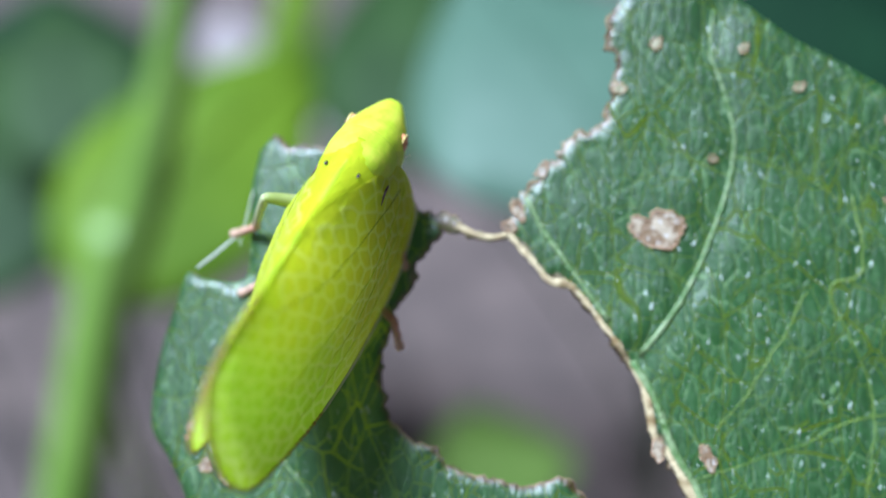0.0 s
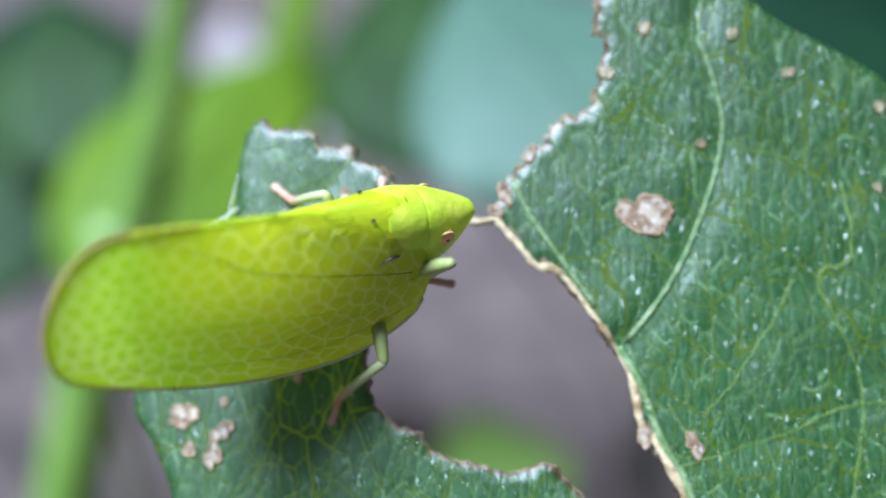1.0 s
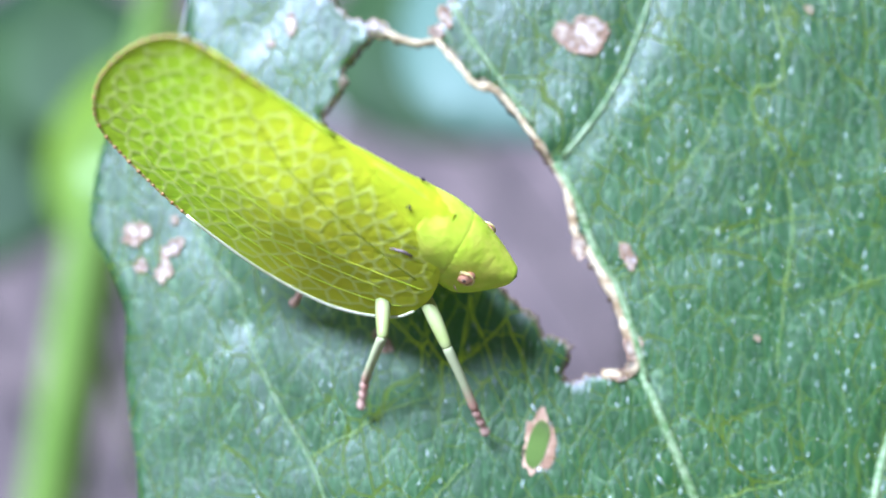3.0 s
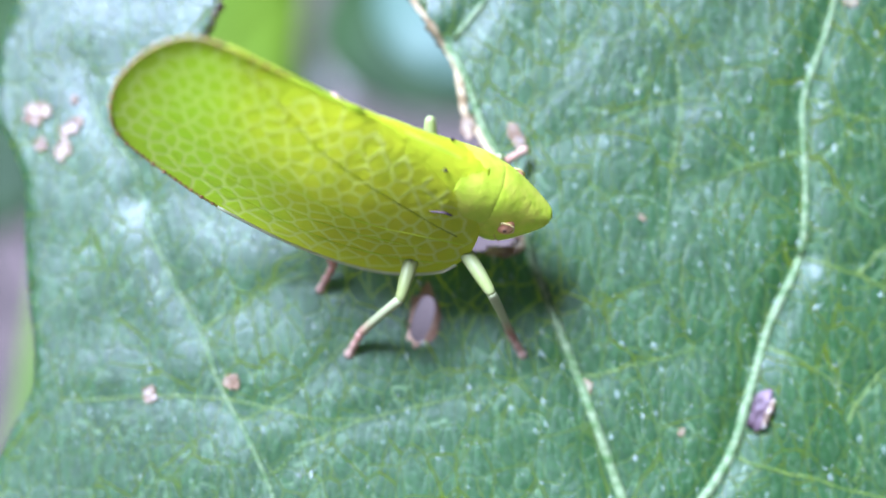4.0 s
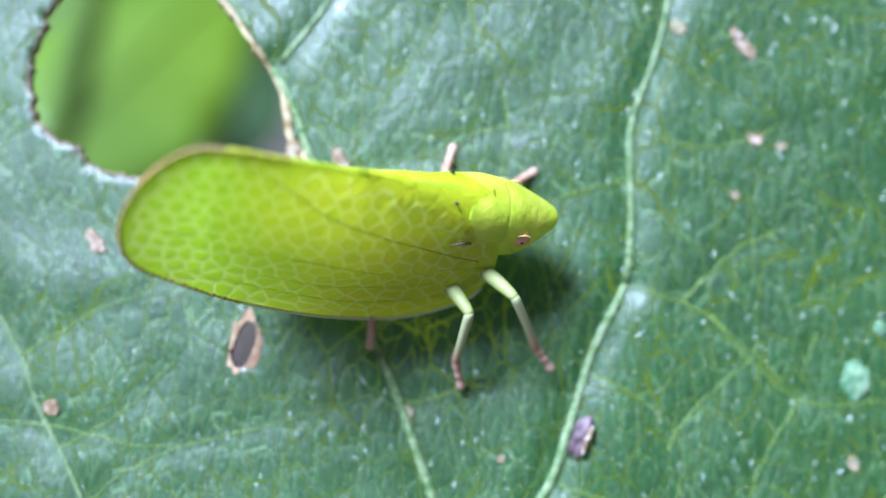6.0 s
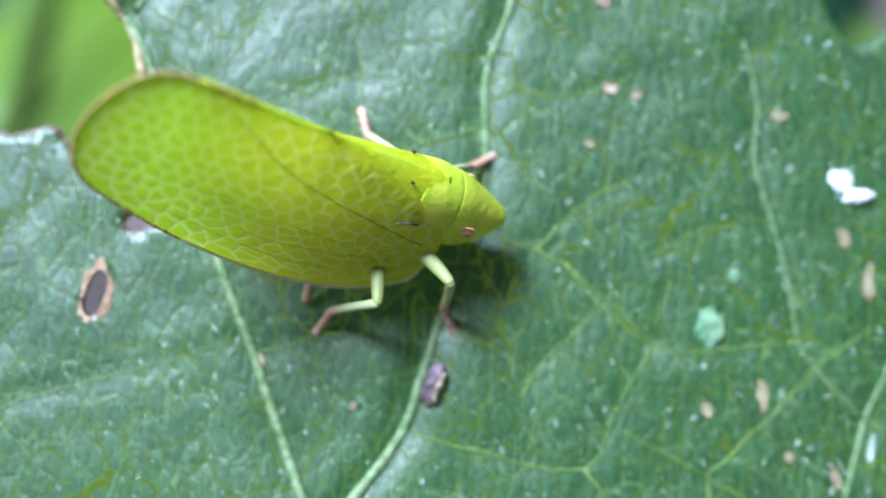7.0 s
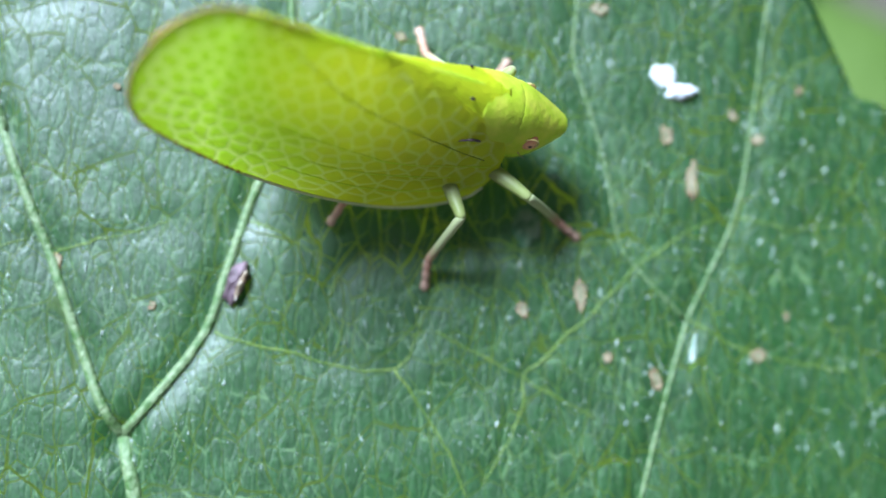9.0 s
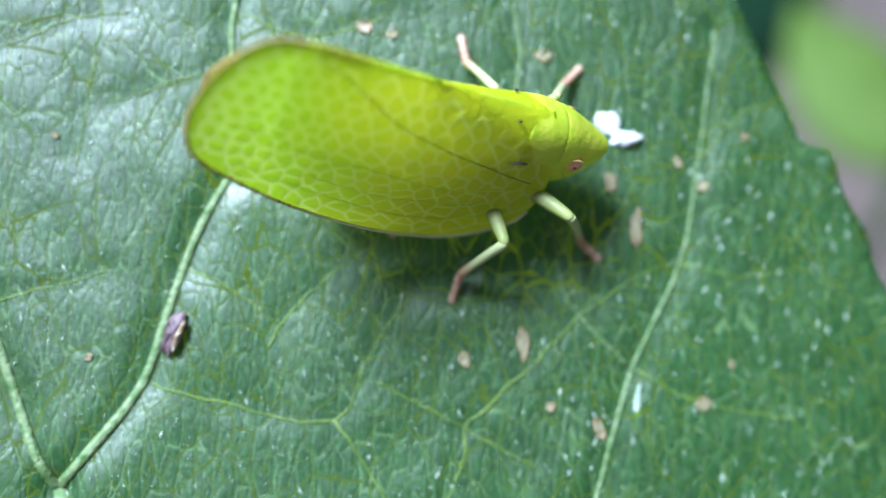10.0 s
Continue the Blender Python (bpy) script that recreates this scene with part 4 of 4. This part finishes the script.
# where each foot stands on the leaf; between two places it steps
FEET = {
    ("fore", -1): [(0.0, -0.45, 0.4), (0.5, -0.45, -0.6), (0.8, -0.25, -0.4), (1.0, 0.75, -0.4), (1.5, 0.12, -4.77), (2.0, 0.14, -4.76), (2.5, 2.08, -7.12), (2.7, 2.17, -7.2),
                   (3.6, 4.4, -7.6), (4.0, 6.0, -8.4), (4.3, 6.1, -8.4), (4.5, 8.34, -7.49), (5.2, 8.29, -7.5), (5.8, 9.2, -7.9), (6.2, 11.5, -8.15), (6.5, 11.45, -8.14), (7.0, 11.54, -8.44),
                   (7.4, 14.29, -9.54), (7.85, 14.3, -9.54), (8.15, 16.0, -9.8), (8.6, 16.01, -9.85), (8.9, 18.27, -8.62), (9.55, 18.34, -8.59), (9.8, 20.0, -8.05), (10.0, 20.01, -8.03)],
    ("mid", -1): [(0.0, -0.57, -1.29), (0.2, -0.7, -1.35), (0.5, -0.4, -1.55), (0.8, -0.71, -3.4), (1.0, -1.61, -3.21), (1.5, -1.6, -3.26), (1.8, -2.11, -4.3), (2.1, -2.11, -4.32), (2.4, -1.13, -5.88),
                  (2.75, -1.17, -5.85), (3.1, 0.6, -7.0), (3.4, 0.7, -7.1), (3.7, 2.39, -8.41), (4.05, 2.4, -8.42), (4.4, 4.82, -8.6), (4.6, 4.85, -8.6), (4.9, 7.1, -8.3), (5.5, 7.04, -8.28),
                  (6.1, 8.64, -8.44), (7.0, 8.69, -8.45), (7.35, 10.67, -9.46), (7.6, 10.7, -9.46), (7.85, 12.82, -9.67), (8.15, 12.8, -9.67), (8.45, 15.1, -9.64), (9.1, 15.09, -9.62), (9.6, 16.8, -8.88), (10.0, 16.95, -8.87)],
    ("hind", -1): [(0.0, -1.9, -2.1), (0.5, -2.3, -2.25), (0.9, -2.31, -2.23), (1.4, -2.72, -2.78), (2.1, -2.7, -2.78), (2.5, -2.4, -3.54), (2.7, -1.7, -4.11), (3.3, -0.6, -5.2), (3.8, 0.25, -6.16),
                   (4.0, 1.77, -7.04), (4.3, 1.9, -7.1), (4.7, 3.4, -7.2), (5.2, 4.3, -7.3), (5.6, 5.2, -7.4), (6.2, 7.14, -7.65), (6.6, 7.13, -7.63), (6.9, 8.31, -7.66), (7.4, 9.63, -7.89), (8.0, 10.36, -8.19),
                   (8.4, 12.09, -8.55), (8.8, 12.9, -8.3), (9.4, 13.96, -8.18), (9.6, 14.0, -8.1), (9.9, 15.71, -7.46), (10.0, 15.71, -7.46)],
    ("fore", 1): [(0.0, -1.75, 2.3), (0.5, -1.6, 2.4), (1.0, -0.6, 1.7), (1.6, -0.2, 0.5), (1.9, 0.3, -0.9), (2.2, 1.7, -2.3), (2.75, 2.2, -3.2), (3.85, 4.6, -4.4), (4.05, 6.24, -4.14), (4.5, 5.95, -3.5), (4.8, 7.18, -2.96),
                  (5.3, 7.15, -2.96), (5.9, 10.0, -4.0), (6.3, 10.07, -4.04), (6.5, 12.2, -4.68), (7.0, 12.33, -4.74), (7.4, 13.96, -5.41), (7.7, 14.0, -5.45), (7.95, 15.44, -6.0), (8.2, 15.5, -6.0), (8.45, 16.78, -5.09),
                  (9.0, 16.8, -5.0), (9.4, 18.09, -4.34), (9.65, 18.1, -4.3), (9.9, 19.64, -4.04), (10.0, 19.64, -4.04)],
    ("mid", 1): [(0.0, -4.08, 1.08), (0.25, -4.23, 1.07), (0.7, -3.5, 1.35), (1.0, -2.85, 1.62), (1.4, -1.5, 1.3), (1.8, -1.3, 1.1), (2.3, 0.2, -1.9), (2.75, 0.3, -2.2), (3.5, 2.4, -3.6), (4.0, 3.6, -4.3), (4.4, 4.5, -3.9), (4.9, 5.83, -3.6), (5.3, 5.83, -3.56),
                 (5.9, 8.3, -3.55), (6.5, 8.39, -3.61), (6.9, 9.54, -3.85), (7.1, 9.6, -3.85), (7.7, 12.3, -4.5), (8.1, 12.4, -4.6), (8.4, 14.06, -4.85), (8.8, 14.1, -4.8), (9.1, 15.3, -4.3), (9.55, 15.38, -4.12), (9.85, 17.14, -3.46), (10.0, 17.14, -3.46)],
    ("hind", 1): [(0.0, -3.9, -0.2), (0.9, -3.8, 0.1), (1.4, -3.0, 0.9), (2.2, -2.5, 0.6), (2.7, -1.5, -0.6), (3.4, 0.4, -2.0), (3.9, 1.9, -3.0), (4.4, 3.0, -3.8), (5.3, 4.2, -4.3), (6.0, 6.2, -4.4), (6.6, 7.1, -4.5), (7.1, 8.0, -4.6),
                  (7.6, 9.9, -4.9), (8.1, 11.0, -5.0), (8.5, 12.8, -5.2), (9.1, 13.4, -5.0), (9.6, 14.5, -4.6), (10.0, 15.4, -4.6)],
}


def glide(rows, t):
    """Values at t on a smooth line through the rows."""
    a = np.array(rows, float)
    i = int(np.clip(np.searchsorted(a[:, 0], t, "right") - 1, 0, len(a) - 2))

    def slope(k):
        if k in (0, len(a) - 1):
            return (a[1, 1:] - a[0, 1:]) / (a[1, 0] - a[0, 0]) if k == 0 else (a[-1, 1:] - a[-2, 1:]) / (a[-1, 0] - a[-2, 0])
        return (a[k + 1, 1:] - a[k - 1, 1:]) / (a[k + 1, 0] - a[k - 1, 0])

    h = a[i + 1, 0] - a[i, 0]
    s = (t - a[i, 0]) / h
    m0, m1 = slope(i) * h, slope(i + 1) * h
    return (2 * s**3 - 3 * s**2 + 1) * a[i, 1:] + (s**3 - 2 * s**2 + s) * m0 + (3 * s**2 - 2 * s**3) * a[i + 1, 1:] + (s**3 - s**2) * m1


def step(rows, t):
    """A foot's place on the leaf and how high it is lifted."""
    for (t0, *a), (t1, *b) in zip(rows[:-1], rows[1:]):
        if t <= t1:
            s = np.clip((t - t0) / (t1 - t0), 0, 1)
            far = math.dist(a, b)
            w = s * s * (3 - 2 * s)
            return np.array(a) + w * (np.array(b) - np.array(a)), min(0.5, 0.3 * far) * math.sin(math.pi * s) if far > 0.3 else 0.0
    return np.array(rows[-1][1:]), 0.0


def body_pose(t):
    """The insect's pose in the leaf's space, in millimetres."""
    x, y, z, heading, roll, pitch = glide(BODY, t)
    turn = Matrix.Rotation(radians(heading), 4, "Z") @ Matrix.Rotation(radians(pitch), 4, "Y") @ Matrix.Rotation(radians(roll), 4, "X")
    return Matrix.Translation((x, y, z)) @ turn


def metres(m):
    out = m.copy()
    out.translation = m.translation * MM
    return out


def bar(a, b):
    """The pose of a bar that begins at a and points at b."""
    return Matrix.Translation(a * MM) @ (b - a).to_track_quat("X", "Z").to_matrix().to_4x4()


TIMES = [k / 10 for k in range(101)]


def leg_rows(key, side):
    upper, lower, foot = LENGTHS[key]
    rows = ([], [], [])
    hip = DIP @ Vector((HIPS[key][0], HIPS[key][1] * side, HIPS[key][2]))
    pole = Vector((0.45, -0.75, 0.8) if side < 0 else (0.2, -0.15, 1.0)) if key != "hind" else Vector((-0.7, 0.2 * side, -0.2))
    tucked = Vector((0.5, 0.6, 0.0))
    for t in TIMES:
        place, lift = step(FEET[key, side], t)
        knee_way = tucked.lerp(pole, min(max((t - 0.5) / 0.7, 0), 1)) if side < 0 and key != "hind" else pole
        tip = body_pose(t).inverted() @ Vector((*place, float(blade_height(place)[0]) + 0.06 + lift))
        up = body_pose(t).inverted().to_3x3() @ Vector((0, 0, 1))
        back = hip - tip
        back = (back - up * back.dot(up)).normalized()
        ankle = tip + (back * 0.62 + up * 0.42) * foot
        reach = ankle - hip
        far = min(reach.length, (upper + lower) * 0.995)
        ankle = hip + reach.normalized() * far
        tip = ankle + (tip - ankle).normalized() * foot
        along = (upper**2 - lower**2 + far**2) / (2 * far)
        out = math.sqrt(max(upper**2 - along**2, 0.0))
        d = reach.normalized()
        knee = hip + d * along + (knee_way - d * knee_way.dot(d)).normalized() * out
        for some, a, b in zip(rows, (hip, knee, ankle), (knee, ankle, tip)):
            some.append((t, bar(a, b)))
    return rows


def motions():
    walk(hopper, [(t, LEAF @ metres(body_pose(t))) for t in TIMES])
    for (key, side), bones in legs.items():
        for bone, rows in zip(bones, leg_rows(key, side)):
            walk(bone, rows)


# ---- the leaf's stalk, the ground and the plants behind ----
DOWN = LEAF.to_3x3().inverted() @ Vector((0, 0, -1))
start = on_blade((9.3, -16.2), 0.0)[0]
stalk = [start, start + (0.2, -2.5, -0.6)] + [start + np.array((0.3, -3.0, -1.0)) + np.array(DOWN) * s + np.array((4, 0, 0)) * math.sin(s / 70) for s in (8, 60, 140, 220, 303)]
mesh_object("stalk", *tube(smooth_line(stalk, 8), 0.55, 10), STEM, leaf, "long green leaf stalk")

ground = mesh_object("ground", [(-60000, -60000, 0), (60000, -60000, 0), (60000, 60000, 0), (-60000, 60000, 0)], [(0, 1, 2, 3)], SOIL, None, "", False)
tagged(ground, "dark purplish brown bare soil", "soil", kind="structure")


def sight(px, py, far):
    """A place as seen from the first eye: slopes to the right and up, and how far off, in millimetres."""
    return Vector((px * far, far, py * far)) * MM


def leaf_shape(length, width, n=14):
    s = np.linspace(0, 1, n)
    half = width * np.sin(math.pi * s**0.8) ** 0.8 * (1 - 0.25 * s)
    right = np.c_[half, length * s]
    left = np.c_[-half[::-1], length * s[::-1]]
    return np.r_[right[:-1], left[:-1]]


def plant(name, tip_place, length, width, turn, tilt, material, label, lean=0.0, stalk_radius=0.9):
    """A single leaf on a stalk that stands in the soil. tip_place: the base of the blade, in the first eye's space."""
    base = RIG @ tip_place
    root = new(name)
    root.location = (base.x + lean, base.y, 0)
    tagged(root, label, "plant")
    ring = leaf_shape(length, width)
    pts, fs2 = sheet(ring, [], max(width / 4, length / 18))
    bend = [(x, y, -0.12 * abs(x) - 0.25 * y * y / length + 0.5 * noise.noise(Vector((x * 0.15, y * 0.15, length)))) for x, y in pts]
    facing = RIG.to_3x3().to_4x4() @ pose(0, 0, 0, 90 - tilt, 0, 0) @ pose(0, 0, 0, 0, 0, turn)
    top = Vector((-lean, 0, base.z)) * 1000
    blade2 = mesh_object("blade", [tuple(top + facing @ Vector(v)) for v in bend], fs2, material, root)
    sol = blade2.modifiers.new("thickness", "SOLIDIFY")
    sol.thickness = 0.3 * MM
    mid_line = [tuple(top + facing @ Vector((0, y, -0.25 * y * y / length + 0.15))) for y in np.linspace(0, length * 0.95, 10)]
    mesh_object("midrib", *tube(mid_line, np.linspace(stalk_radius * 0.5, 0.2, 10), 6), material, root)
    way = smooth_line([(0, 0, 0), (-lean * 300, 2, base.z * 500), tuple(top)], 8)
    mesh_object("stalk", *tube(way, np.linspace(stalk_radius * 1.3, stalk_radius * 0.8, len(way)), 8), YELLOW_LEAF if material is YELLOW_LEAF else HERB_GREEN, root)
    return root


def tall_stem(name, line, radius, label):
    """A round stem through places of the first eye's space, down to the soil."""
    p = [RIG @ Vector(q) for q in line]
    d = (p[-1] - p[-2]).normalized()
    p.append(p[-1] + d * (p[-1].z / -d.z))
    base = p[-1].copy()
    way = smooth_line([tuple((q - base) * 1000) for q in p], 8)
    ob = mesh_object(name, *tube(way, radius, 14), STEM)
    ob.location = base
    return tagged(ob, label, "stem")


tall_stem("plant_stem", [sight(-0.235, 0.42, 82), sight(-0.255, 0.30, 84), sight(-0.275, 0.17, 86), sight(-0.297, 0.08, 88), sight(-0.340, -0.06, 90), sight(-0.368, -0.227, 92)], np.linspace(1.3, 3.2, 49), "pale green upright plant stem behind the leaf")
plant("herb", sight(-0.36, -0.02, 100), 42, 14.0, -32, 15, YELLOW_LEAF, "narrow yellow-green leaf on an upright stalk", 0.004)
plant("herb", sight(-0.16, 0.16, 120), 40, 3.4, -8, 10, YELLOW_LEAF, "narrow yellow-green leaf on an upright stalk")
plant("herb", sight(0.23, 0.080, 60), 25, 12, 24, 20, FOLIAGE, "broad blue-green leaf on a stalk", 0.035, 0.5)
plant("herb", sight(-0.36, 0.12, 190), 48, 20, 20, 15, HERB_GREEN, "broad blue-green leaf on a stalk")
# this leaf looks shaded only through its darkened colour
plant("herb", sight(0.40, 0.09, 120), 60, 20, -22, 20, PAINTED_SHADE_LEAF, "green leaf on a stalk, its shade painted into the dark colour")
plant("herb", sight(0.05, 0.11, 250), 95, 44, 10, 20, HERB_GREEN, "broad mid-green leaf on a stalk", 0.08)
plant("herb", sight(-0.30, 0.03, 230), 70, 30, 12, 20, HERB_GREEN, "broad mid-green leaf on a stalk")
plant("herb", sight(-0.17, 0.05, 300), 80, 22, 10, 20, HERB_GREEN, "broad mid-green leaf on a stalk", -0.08)
# large far leaf, shade painted in, that darkens the left background
plant("herb", sight(-0.43, 0.02, 270), 120, 60, 8, 20, PAINTED_SHADE_LEAF, "green leaf on a stalk, its shade painted into the dark colour")
plant("herb", sight(-0.47, -0.03, 190), 80, 36, 12, 20, HERB_GREEN, "broad mid-green leaf on a stalk")
plant("herb", sight(0.71, -0.02, 90), 24, 8, 12, 20, SEEDLING, "yellow-green young leaf on a stalk")
plant("herb", sight(0.10, -0.245, 300), 56, 28, 15, 45, SEEDLING, "low yellow-green seedling leaf near the soil")


def litter(px, py, length, width, turn, material, label):
    """A dead leaf that lies on the soil, where the sight line meets it."""
    eye, way = RIG.translation, RIG.to_3x3() @ Vector((px, 1, py))
    place = eye + way * (-eye.z / way.z)
    ring = leaf_shape(length, width)
    pts, fs2 = sheet(ring, [], width / 3)
    verts2 = [(x, y - length / 2, 1.0 + 0.004 * x * x + 1.5 * noise.noise(Vector((x * 0.05, y * 0.05, turn)))) for x, y in pts]
    ob = mesh_object("dead_leaf", verts2, fs2, material)
    sol = ob.modifiers.new("thickness", "SOLIDIFY")
    sol.thickness = 0.5 * MM
    ob.matrix_world = pose(place.x, place.y, 0.001, 0, 0, turn)
    return tagged(ob, label, "dead leaf", "leaf litter")


litter(-0.205, 0.25, 120, 26, 10, DRY_LEAF, "pale dry fallen leaf on the soil")
litter(-0.08, 0.22, 200, 24, -6, DRY_LEAF, "pale dry fallen leaf on the soil")

motions()
